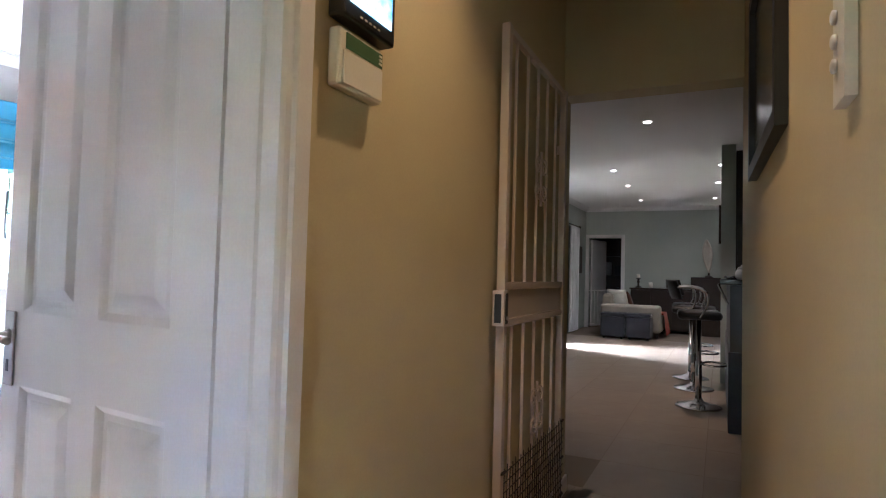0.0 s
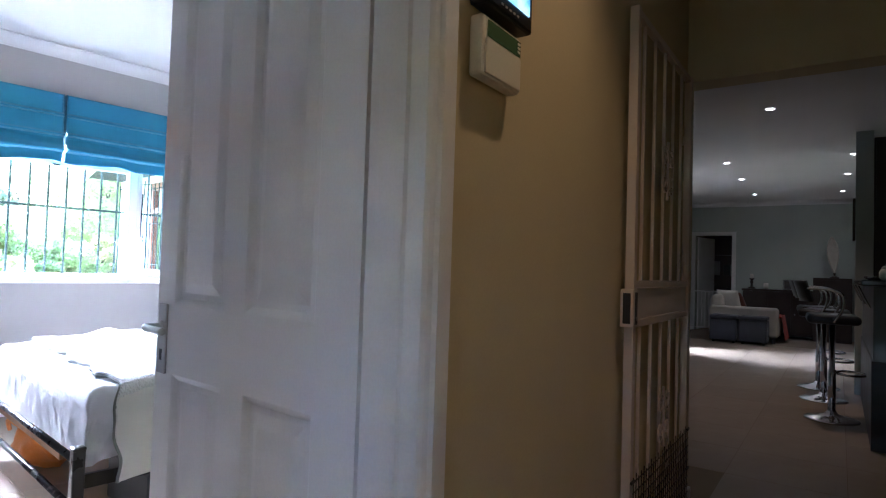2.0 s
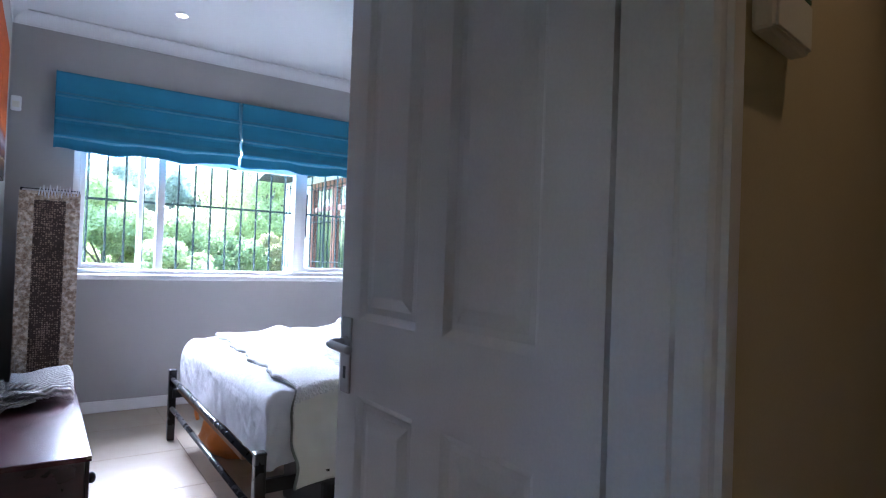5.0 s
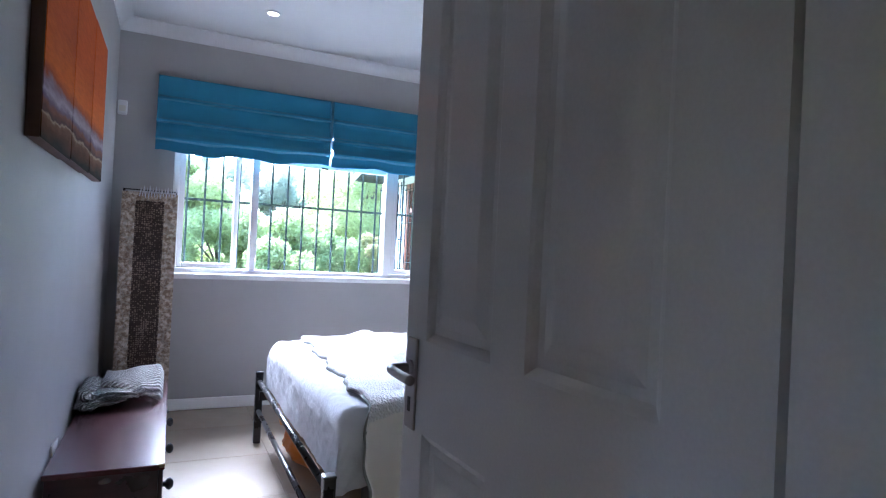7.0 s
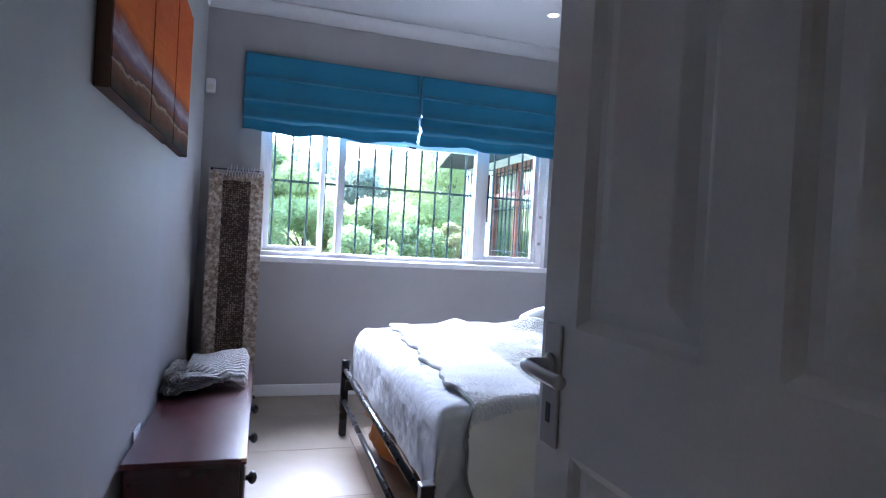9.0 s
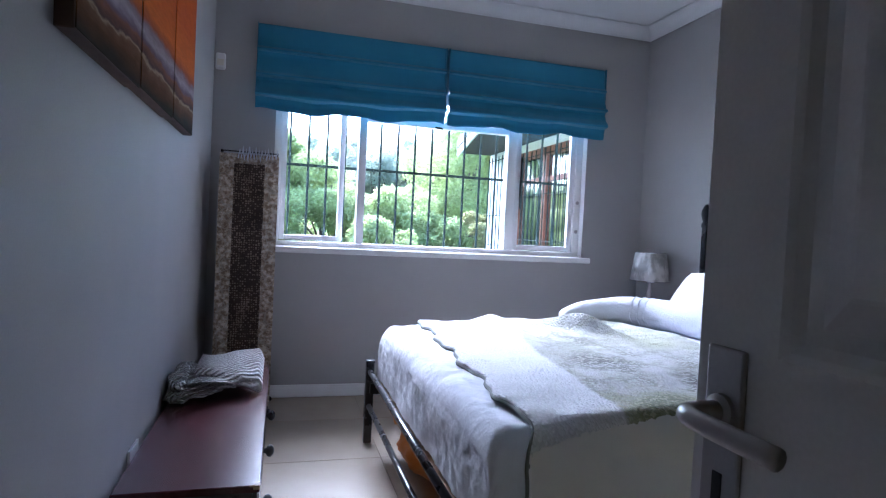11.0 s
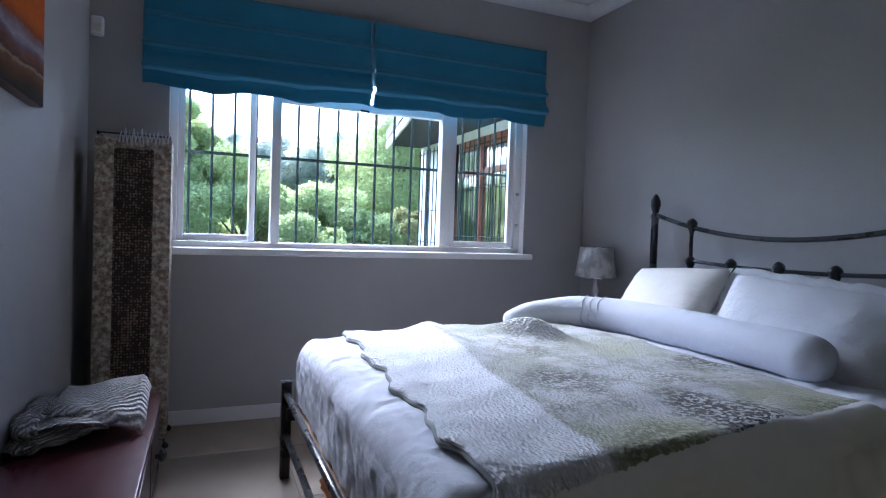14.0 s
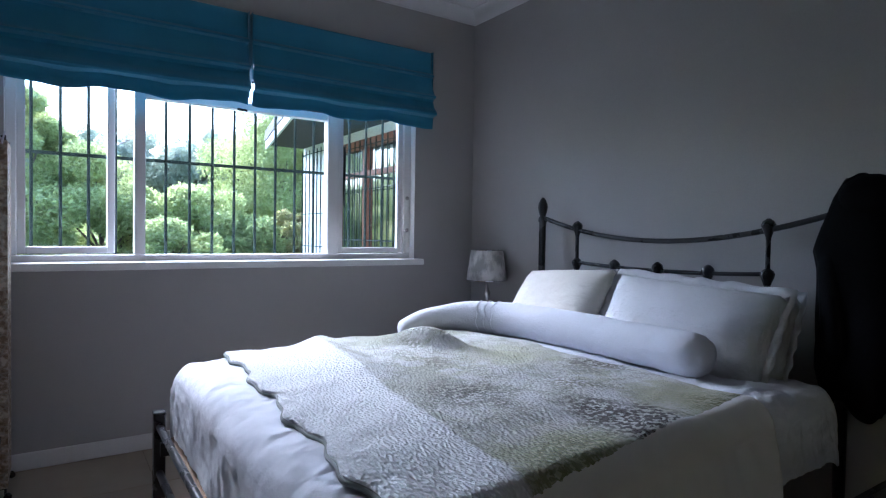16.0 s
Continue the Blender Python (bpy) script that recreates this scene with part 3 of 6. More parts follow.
def drape(x_lo, x_hi, y_lo, y_hi, nx, ny, lift, r=0.07, wrinkle=0.008, seed=0.0, floor=0.30, grow=0.0, folds=0.0):
    def f(a, b):
        s, t = x_lo + (x_hi - x_lo) * a, y_lo + (y_hi - y_lo) * b
        x, zx = over_edge(s, MX0 - grow, MX1 + grow, r)
        y, zy = over_edge(t, MY0 - grow, MY1 + grow, r)
        d1, d2 = s * 0.85 + t * 0.5, t * 0.85 - s * 0.5
        w = wrinkle * (0.8 * noise.noise((s * 7 + seed, t * 4, seed)) + 0.9 * (0.45 - abs(noise.noise((d1 * 5, d2 * 13, seed + 5)))) + 0.5 * (0.4 - abs(noise.noise((d1 * 9, d2 * 24 + 3, seed + 9)))) + 0.2 * noise.noise((s * 40, t * 40, seed)))
        d3 = t * 0.45 + s * 0.9 - zx * 0.6
        ph = (d3 * 15.0 + 1.1 * noise.noise((s * 4, t * 4, seed + 2))) % 1.0
        w -= 0.30 * wrinkle * max(0.0, 1 - abs(ph - 0.5) * 5) * max(0.0, 0.5 + noise.noise((s * 5, t * 5, seed + 8)))
        z = mattress_top(s, t) + lift + zx + zy
        if zy < -r:
            y += (-1 if t < 2 else 1) * (w + folds * (0.5 + 0.5 * math.sin(s * 17 + 2 * math.sin(s * 5))) * min(1, -zy / 0.35))
        elif zx < -r:
            x -= w
        else:
            z += w
        return (x, y + taper(x, y), max(z, floor))
    return grid_mesh(f, nx, ny)


linen = thing("mattress_with_sheet", "white sheeted mattress on the metal bed", "mattress")
part("sheet", drape(MX0 - 0.24, MX1 + 0.22, MY0 - 0.24, MY1 + 0.24, 270, 240, 0.0, 0.075, 0.012, 1.7, 0.347), M_SHEET, linen, "", True)
part("underside", box((MX0 + 0.02, MY0 + 0.16, 0.347), (MX1 - 0.02, MY1 - 0.02, 0.40)), M_SHEET, linen)

# ---- passage: security gate, intercom, keypad, picture, switches ----
def cthing(name, label, category, u, v, z=0.0, turn=0.0, group="", kind=""):
    p = cpt(u, v, z)
    return thing(name, label, category, (p.x, p.y, p.z), 7.68 + turn, group, kind)


M_GATE = paint("white_gate_enamel", (0.56, 0.48, 0.42), 0.4, relief=0.08)
gate = cthing("security_gate", "white steel security gate folded open against the passage wall", "security gate", 1.155, -0.187)
GW, GH = 0.90, 2.112
for x in (0.0, GW - 0.03):
    part("stile", box((x, -0.016, 0.03), (x + 0.034, 0.016, GH), 0.003), M_GATE, gate)
for z in (0.03, 0.985, 1.122, GH - 0.03):
    part("rail", box((0.034, -0.012, z), (GW - 0.03, 0.012, z + 0.028), 0.003), M_GATE, gate)
part("lock_panel", box((0.034, -0.004, 1.013), (GW - 0.03, 0.004, 1.122)), M_GATE, gate, "flat steel panel between the rails")
lk = part("lock_box", box((-0.022, -0.022, 0.99), (0.03, 0.024, 1.12), 0.004), M_GATE, gate, "steel lock box")
part("lock_face", box((-0.006, -0.0245, 1.0), (0.018, -0.0215, 1.11)), M_BLACKPL, lk, "dark lock face plate")
part("lock_slot", box((-0.0235, -0.012, 1.003), (-0.0215, 0.014, 1.107), 0.002), M_BLACKPL, lk, "dark rounded lock slot")
part("cylinder", lathe([(0.007, 0), (0.007, 0.005)], seg=12, m=pose(0.006, -0.024, 1.02, 90, 0, 0)), M_STEEL, lk)
for k in range(5):
    x = 0.135 + k * 0.150
    part("gate_bar", boxes([((x - 0.006, -0.006, 0.058), (x + 0.006, 0.006, 0.985)), ((x - 0.006, -0.006, 1.15), (x + 0.006, 0.006, GH - 0.03))], 0.001), M_GATE, gate)


def scroll(cx, cz, flip):
    bm = bmesh.new()
    for sx in (-1, 1):
        for sz in (-1, 1):
            pts = []
            for k in range(20):
                a = k / 19 * 2.6 * math.pi
                r = 0.045 * (1 - 0.72 * k / 19)
                pts.append((cx + sx * (0.048 - r * math.cos(a)) , -0.009, cz + sz * (0.052 + r * math.sin(a)) * flip))
            add_tube(bm, pts, 0.0055, 6)
    add_tube(bm, [(cx, -0.009, cz - 0.12), (cx, -0.009, cz + 0.12)], 0.006, 6)
    return bm


for cz in (1.60, 0.60):
    part("scroll_ornament", scroll(GW * 0.5 + 0.02, cz, 1), M_GATE, gate, "wrought scroll ornament")
mesh_bm = bmesh.new()
for k in range(27):
    x = 0.03 + k * (GW - 0.05) / 26
    add_tube(mesh_bm, [(x, -0.019, 0.03), (x, -0.019, 0.475 + 0.01 * math.sin(k * 2.1))], 0.0022, 4)
for k in range(13):
    z = 0.04 + k * 0.035
    add_tube(mesh_bm, [(0.02, -0.021, z), (GW, -0.021, z + 0.004 * math.sin(k))], 0.0022, 4)
part("wire_mesh", mesh_bm, M_BLACKPL, gate, "black wire mesh tied to the foot of the gate")
for z in (0.10, 0.28, 0.46):
    for x in (-0.004, GW - 0.034):
        part("cable_tie", box((x, -0.024, z), (x + 0.042, -0.0165, z + 0.008)), M_BLACKPL, gate)
for z in (0.3, 1.8):
    part("hinge_arm", box((GW, -0.01, z), (GW + 0.03, 0.044, z + 0.04)), M_GATE, gate)


def screen_material():
    m, n, l, b = nodes_of("intercom_screen")
    co = coords(n, l, (1, 1, 1))
    f = noise_tex(n, l, co, 14, 4)
    c = ramp(n, l, f, [(0.35, (0.05, 0.22, 0.42)), (0.5, (0.30, 0.62, 0.80)), (0.62, (0.55, 0.85, 0.95))])
    l.new(c, b.inputs["Base Color"])
    l.new(c, b.inputs["Emission Color"])
    b.inputs["Emission Strength"].default_value = 0.03
    b.inputs["Roughness"].default_value = 0.15
    return m


mon = cthing("intercom_monitor", "black wall intercom monitor with a lit blue screen", "intercom", 0.145, VL, -0.02)
part("case", box((0, -0.045, 1.742), (0.215, -0.001, 1.93), 0.008), M_BLACKPL, mon)
part("screen", box((0.022, -0.0475, 1.778), (0.193, -0.0445, 1.905)), screen_material(), mon, "glowing blue-white camera picture")
for k in range(5):
    part("button", box((0.062 + k * 0.018, -0.047, 1.757), (0.070 + k * 0.018, -0.0445, 1.761)), M_CREAMPL, mon)
pad = cthing("alarm_keypad", "ivory alarm keypad with a green display", "keypad", 0.15, VL, -0.019)
part("body", box((0, -0.034, 1.592), (0.175, -0.001, 1.722), 0.008), M_CREAMPL, pad)
part("flap", box((0.012, -0.0385, 1.598), (0.168, -0.033, 1.672), 0.004), M_CREAMPL, pad, "folding ivory key cover")
M_LCD = glow("lcd_green", (0.03, 0.05, 0.012), 0.004)
part("display", box((0.022, -0.0365, 1.678), (0.168, -0.0335, 1.712)), M_LCD, pad, "dim green display")
for k in range(3):
    part("key", box((0.152, -0.038, 1.684 + k * 0.009), (0.164, -0.0364, 1.689 + k * 0.009)), M_CREAMPL, pad)


def wall_right(u0, u1, z0, z1, d0, d1, bevel=0.003):
    poly = [(u0, vr(u0) + d0), (u1, vr(u1) + d0), (u1, vr(u1) + d1), (u0, vr(u0) + d1)]
    return prism(poly, z0, z1, CM)


pic = thing("picture_frame", "dark wooden framed picture on the passage wall", "picture")
for a, b_, c, d in ((0.70, 1.56, 1.545, 1.59), (0.70, 1.56, 2.155, 2.20), (0.70, 0.745, 1.59, 2.155), (1.515, 1.56, 1.59, 2.155)):
    part("frame_bar", wall_right(a, b_, c, d, 0.001, 0.030), M_BLACKPL, pic)
M_PRINT = paint("faded_print", (0.10, 0.095, 0.09), 0.2, vary=0.35, big=5)
part("print", wall_right(0.745, 1.515, 1.59, 2.155, 0.002, 0.012), M_PRINT, pic, "dim print behind glass")
sw = thing("switch_plate", "white wall switch unit with round buttons", "switch")
part("plate", wall_right(0.035, 0.105, 1.42, 1.72, 0.001, 0.016), M_CREAMPL, sw)
for k in range(3):
    p = cpt(0.085, vr(0.085) + 0.016, 1.475 + 0.034 * k)
    part("button", lathe([(0.010, 0), (0.010, 0.005), (0.006, 0.007)], seg=14, m=Matrix.Translation(p) @ CM @ pose(0, 0, 0, -90, 0, 0)), M_TRIM, sw, "", True)


# ---- downlights ----
def downlight(p, label, energy, color, spot=110):
    th = thing("downlight", label, "downlight", p, group="ceiling downlights")
    part("bezel", lathe([(0.048, -0.001), (0.048, -0.006), (0.036, -0.008), (0.034, -0.001)], seg=24), M_TRIM, th)
    part("bulb", lathe([(0.0335, -0.001), (0.0335, -0.004), (0.02, -0.006)], seg=20), M_LED, th, "glowing lamp")
    lamp("downlight_beam", "SPOT", pose(p[0], p[1], p[2] - 0.03), energy, color, 0.035, spot, 0.9)
    return th


for u, v in ((5.25, -0.24), (8.09, 0.54), (9.65, 0.55), (11.67, 0.57), (8.05, -0.92), (9.68, -0.875), (11.66, -0.82)):
    near = u < 6
    p = cpt(u, v, CEIL - DROP if near else CEIL)
    downlight((p.x, p.y, p.z), "small round downlight lit in the living room ceiling", 0.62 if near else 0.20, (1.0, 0.66, 0.40) if near else SOFT, 110 if near else 130)
p = cpt(0.50, -0.55, CEIL)
downlight((p.x, p.y, p.z), "warm round downlight out of view in the passage ceiling", 0.50, WARM, 92)
# unseen fill fitting, added to warm the door leaf and jamb
p = cpt(-1.35, -0.58, CEIL)
downlight((p.x, p.y, p.z), "warm round downlight out of view in the passage ceiling", 0.27, WARM, 125)
downlight((0.01, 3.64, CEIL), "small round downlight lit in the bedroom ceiling", 0.09, SOFT, 150)
downlight((1.34, 3.63, CEIL), "small round downlight lit in the bedroom ceiling", 0.09, SOFT, 150)

# ---- living room ----
for nm, a, b_ in (("trim_cornice_4", (UF, VKR), (UF, VWL)), ("trim_cornice_5", (2.9, VWL), (UF, VWL))):
    pa, pb = cpt(*a, 0), cpt(*b_, 0)
    inn = (CM @ Vector((-1, 0, 0))) if nm.endswith("4") else (CM @ Vector((0, -1, 0)))
    cornice_strip(nm, (pa.x, pa.y), (pb.x, pb.y), (inn.x, inn.y))
struct("wall_kitchen", box((6.6, -1.07, -0.3), (6.8, -0.918, CEIL - DROP - 0.001), 0, CM), M_SAGE, "pale sage pillar beside the kitchen", "wall")
ldoor = thing("door_frame_2", "white door frame of the far doorway", "door frame", kind="structure")
for lo, hi in (((UF - 0.02, 1.87, 0), (UF + 0.13, 1.95, 2.16)), ((UF - 0.02, 1.06, 0), (UF + 0.13, 1.14, 2.16)), ((UF - 0.02, 1.14, 2.08), (UF + 0.13, 1.87, 2.16))):
    part("frame_bar", box(lo, hi, 0.005, CM), M_TRIM, ldoor)
d2 = cthing("door_2", "open white flush door at the far doorway", "door", UF + 0.13, 1.86, 0.01, -14, kind="structure")
part("leaf", box((0, -0.04, 0), (0.80, 0, 2.04), 0.003), M_WHITE, d2)
part("handle", tube([(0.74, -0.04, 1.0), (0.74, -0.08, 1.0), (0.64, -0.08, 1.0)], 0.009, 8), M_STEEL, d2)
shelf = cthing("store_shelf", "dark shelf with dim clutter beyond the doorway", "shelf", UF + 1.3, 1.2)
part("carcass", boxes([((0, 0, 0), (0.3, 0.02, 2.0)), ((0, 0.6, 0), (0.3, 0.62, 2.0)), ((0.0, 0.02, 0.6), (0.3, 0.6, 0.62)), ((0, 0.02, 1.2), (0.3, 0.6, 1.22)), ((0, 0.02, 1.7), (0.3, 0.6, 1.72))]), M_DARKW, shelf)
for k, (y, z, h) in enumerate(((0.1, 0.62, 0.3), (0.35, 0.62, 0.2), (0.15, 1.22, 0.25), (0.4, 1.22, 0.33))):
    bx = cthing("storage_box", "dim grey box on the dark shelf", "box", UF + 1.32, 1.2 + y, z, group="boxes on the shelf")
    part("carton", box((0, 0, 0), (0.2, 0.15, h), 0.01), M_STEEL if k % 2 else M_BLACKPL, bx)

babygate = cthing("baby_gate", "white metal baby gate across the far doorway", "baby gate", UF - 0.12, 1.95)
part("top_bar", tube([(0, 0, 0.86), (0, -0.85, 0.86)], 0.012, 8), M_TRIM, babygate)
part("bottom_bar", tube([(0, 0, 0.08), (0, -0.85, 0.08)], 0.012, 8), M_TRIM, babygate)
for k in range(12):
    part("gate_rod", tube([(0, -0.02 - k * 0.074, 0.0 if k in (0, 11) else 0.08), (0, -0.02 - k * 0.074, 0.86)], 0.008, 6), M_TRIM, babygate)

M_SOFA = cloth("cream_sofa_fabric", (0.42, 0.38, 0.33), 0.9)
M_OTTO = cloth("charcoal_ottoman_fabric", (0.03, 0.03, 0.04), 0.85)
M_RED = cloth("rust_red_throw", (0.50, 0.06, 0.03), 0.9)
M_RUST = cloth("brown_cushion", (0.13, 0.05, 0.03), 0.9)


def soft_box(lo, hi, r=0.05, puff=0.012, seed=0.0):
    bm = box(lo, hi, r, None, 4)
    bmesh.ops.subdivide_edges(bm, edges=bm.edges[:], cuts=1, use_grid_fill=True)
    for v in bm.verts:
        v.co += v.co.normalized() * puff * noise.noise(v.co * 5 + Vector((seed, 0, 0)))
    return bm


for k, v in enumerate((0.26, 0.74)):
    ot = cthing("ottoman", "dark charcoal cube ottoman in front of the sofa", "ottoman", 10.72, v, group="cube ottomans")
    part("body", soft_box((0, 0, 0.04), (0.45, 0.44, 0.42), 0.02, 0.004, k), M_OTTO, ot)
    part("lid", soft_box((-0.005, -0.004, 0.425), (0.455, 0.444, 0.49), 0.02, 0.004, k + 3), M_OTTO, ot)
    for x in (0.04, 0.38):
        for y in (0.03, 0.36):
            part("foot", box((x, y, 0), (x + 0.04, y + 0.04, 0.045)), M_BLACKPL, ot)
sofa = cthing("sofa", "cream fabric corner sofa facing the far wall", "sofa", 11.42, 0.12)
part("seat", soft_box((0, 0, 0.10), (1.05, 0.92, 0.44), 0.05), M_SOFA, sofa)
part("backrest", soft_box((0.0, 0.922, 0.10), (1.05, 1.16, 0.84), 0.07), M_SOFA, sofa)
part("armrest", soft_box((-0.2, 0, 0.10), (-0.002, 1.16, 0.64), 0.06), M_SOFA, sofa)
for x in (-0.15, 0.95):
    for y in (0.05, 1.05):
        part("foot", box((x, y, 0), (x + 0.05, y + 0.05, 0.11)), M_DARKW, sofa)


def cushion(w, h, d, seed=0.0, pinch=0.5):
    """Puffed pillow: w across x, h up z, thickness d."""
    def side(s):
        def f(a, b):
            x, z = a * 2 - 1, b * 2 - 1
            e = max(0.0, 1 - abs(x) ** 2.6) ** 0.55 * max(0.0, 1 - abs(z) ** 2.6) ** 0.55
            k = 1 - 0.07 * pinch * (1 - abs(x)) * abs(z) - 0.07 * pinch * (1 - abs(z)) * abs(x)
            n = 0.10 * noise.noise((x * 2 + seed, z * 2, s)) + 0.05 * noise.noise((x * 6 + seed, z * 6, s))
            return (x * w / 2 * k, s * d / 2 * e * (1 + n), z * h / 2 * k)
        return f
    bm = grid_mesh(side(1), 22, 16)
    b2 = grid_mesh(side(-1), 22, 16)
    me = bpy.data.meshes.new("tmp")
    b2.to_mesh(me)
    b2.free()
    bm.from_mesh(me)
    bpy.data.meshes.remove(me)
    bmesh.ops.remove_doubles(bm, verts=bm.verts, dist=0.0008)
    return bm


def place(ob, m):
    ob.matrix_world = m
    return ob


c1 = tagged(part("scatter_cushion", cushion(0.45, 0.45, 0.16, 1), M_IVORY, None, "", True), "cream scatter cushion leaning on the sofa", "cushion")
place(c1, CM @ pose(11.55, 0.97, 0.72, -20, 0, 62))
c2 = tagged(part("scatter_cushion", cushion(0.45, 0.45, 0.16, 2), M_RUST, None, "", True), "dark brown scatter cushion on the sofa", "cushion")
place(c2, CM @ pose(11.95, 0.86, 0.68, -20, 0, 30))
thr = tagged(part("throw", prism([(11.5, 0.10), (12.2, 0.10), (12.2, 0.42), (11.5, 0.42)], 0.452, 0.485, CM), M_RED), "rust red throw over the sofa seat", "throw")
part("hanging_end", grid_mesh(lambda a, b: cpt(11.5 + 0.7 * a, 0.09 - 0.06 * b + 0.02 * math.sin(a * 17) * b, 0.485 - 0.44 * b), 30, 8), M_RED, thr, "", True)

side = cthing("sideboard", "dark wooden sideboard along the far wall", "sideboard", UF - 0.5, -0.44)
part("carcass", box((0, 0, 0.06), (0.45, 1.3, 0.92), 0.004), M_DARKW, side)
part("top", box((-0.02, -0.02, 0.922), (0.45, 1.32, 0.96), 0.005), M_DARKW, side)
for k in range(3):
    dr = part("door", box((-0.016, 0.02 + k * 0.43, 0.10), (-0.001, 0.42 + k * 0.43, 0.90), 0.003), M_DARKW, side)
    part("knob", lathe([(0.012, 0), (0.014, 0.012), (0.004, 0.02)], seg=10, m=pose(-0.016, 0.38 + k * 0.43, 0.48, 0, -90, 0)), M_STEEL, dr)
for y in (0.03, 1.21):
    part("foot", box((0.02, y, 0), (0.08, y + 0.06, 0.06)), M_DARKW, side)
cab = cthing("media_cabinet", "tall dark wooden cabinet by the far wall", "cabinet", UF - 0.58, -0.98)
part("carcass", box((0, 0, 0.0), (0.5, 0.62, 1.22), 0.005), M_DARKW, cab)
part("door", box((-0.015, 0.02, 0.08), (-0.001, 0.60, 1.18), 0.003), M_DARKW, cab)
lampst = cthing("candle_holder", "dark turned candle holder on the sideboard", "candle holder", UF - 0.3, 0.72, 0.96)
part("stem", lathe([(0.07, 0), (0.07, 0.02), (0.025, 0.04), (0.02, 0.10), (0.035, 0.13), (0.018, 0.17), (0.05, 0.20), (0.05, 0.21)], seg=14), M_DARKW, lampst, "", True)
part("candle", lathe([(0.035, 0.212), (0.035, 0.30), (0.01, 0.303)], seg=14), M_IVORY, lampst, "cream pillar candle", True)
cv = cthing("candle", "short cream candle on the sideboard", "candle", UF - 0.3, 0.46, 0.96)
part("wax", lathe([(0.045, 0), (0.045, 0.12), (0.01, 0.124)], seg=14), M_IVORY, cv, "", True)
fr2 = cthing("photo_frame", "small silver photo frame on the sideboard", "photo frame", UF - 0.25, 0.05, 0.96)
part("surround", boxes([((0, -0.11, 0), (0.015, -0.09, 0.2)), ((0, 0.09, 0), (0.015, 0.11, 0.2)), ((0, -0.09, 0), (0.015, 0.09, 0.02)), ((0, -0.09, 0.18), (0.015, 0.09, 0.2))]), M_CHROME, fr2)
part("picture", box((0.004, -0.09, 0.02), (0.012, 0.09, 0.18)), M_PRINT, fr2)
orn = cthing("sculpture", "pale leaf-shaped sculpture on the dark cabinet", "sculpture", UF - 0.35, -0.70, 1.22)


def leaf_shape(a, b):
    t = b
    w = 0.20 * math.sin(math.pi * min(1, t * 0.95 + 0.03)) ** 0.8 * (0.6 + 0.6 * t)
    y = (a * 2 - 1) * w * 0.55
    return (0.03 * math.cos((a * 2 - 1) * 1.5), y + 0.05 * t, 0.08 + 0.72 * t)


ob = part("blade", grid_mesh(leaf_shape, 10, 20), M_SOFA, orn, "", True)
ob.modifiers.new("thick", "SOLIDIFY").thickness = 0.02
part("foot", lathe([(0.08, 0), (0.08, 0.02), (0.02, 0.05), (0.02, 0.10)], seg=14), M_DARKW, orn)
art = cthing("wall_art", "narrow dark framed picture on the partition", "picture", 7.0, -0.918)
part("frame", box((-0.35, 0.0005, 1.6), (-0.2, 0.025, 2.05), 0.004), M_DARKW, art)

curt = cthing("curtain", "white curtain hanging from a dark rod", "curtain", 9.5, VWL - 0.10)
part("rod", tube([(-0.1, 0, 2.24), (2.3, 0, 2.24)], 0.014, 8), M_DARKW, curt, "dark curtain rod")
part("finial", lathe([(0.02, 0), (0.03, 0.03), (0.01, 0.06)], seg=10, m=pose(2.3, 0, 2.24, 0, 90, 0)), M_DARKW, curt)
for x0, x1 in ((0.25, 0.6), (1.55, 2.2)):
    ob = part("drape", grid_mesh(lambda a, b: (x0 + (x1 - x0) * a, 0.035 * math.sin(a * (x1 - x0) * 55), 2.22 - 2.18 * b), 50, 6), M_SHEET, curt, "", True)
# unseen glazing, added and sized to brighten the living room
win2 = cthing("window_2", "narrow white glazed slit added out of view to light the living room", "window", 8.9, VWL + 0.05, kind="structure")
part("window_frame", boxes([((0.0, 0, 0), (0.05, 0.06, 2.1)), ((0.25, 0, 0), (0.3, 0.06, 2.1)), ((0.05, 0, 2.05), (0.25, 0.06, 2.1)), ((0.05, 0, 0), (0.25, 0.06, 0.04))], 0.004), M_TRIM, win2)
part("pane", box((0.05, 0.028, 0.04), (0.25, 0.032, 2.05)), M_GLASS, win2).visible_shadow = False
wa = cthing("wall_picture", "small dark picture on the living room side wall", "picture", 12.1, VWL)
part("frame", box((0, -0.025, 1.25), (0.4, -0.001, 1.85), 0.004), M_DARKW, wa)

# bar counter and stools
bar = cthing("bar_counter", "dark kitchen bar counter with a black stone top", "bar counter", 4.2, -0.97)
M_GRAN = paint("black_granite", (0.015, 0.015, 0.017), 0.15, vary=0.3, grain=220)
M_GREYP = paint("grey_panel", (0.13, 0.13, 0.13), 0.5)
part("lower_panel", box((0, -0.5, 0), (2.35, 0, 0.62), 0.004), M_DARKW, bar, "dark stained lower panel")
part("upper_panel", box((0.0, -0.5, 0.622), (2.35, -0.01, 1.14), 0.004), M_GREYP, bar, "grey upper panel")
part("worktop", box((-0.04, -0.55, 1.142), (2.35, 0.06, 1.185), 0.008), M_GRAN, bar, "polished black stone top")
for x in (0.25, 1.2, 2.1):
    part("bracket", tube([(x, 0.0, 0.98), (x, 0.03, 1.04), (x, 0.075, 1.142)], 0.009, 8), M_CHROME, bar, "chrome bracket")
jar = cthing("sugar_jar", "white ceramic jar on the bar top", "jar", 4.45, -1.07, 1.185)
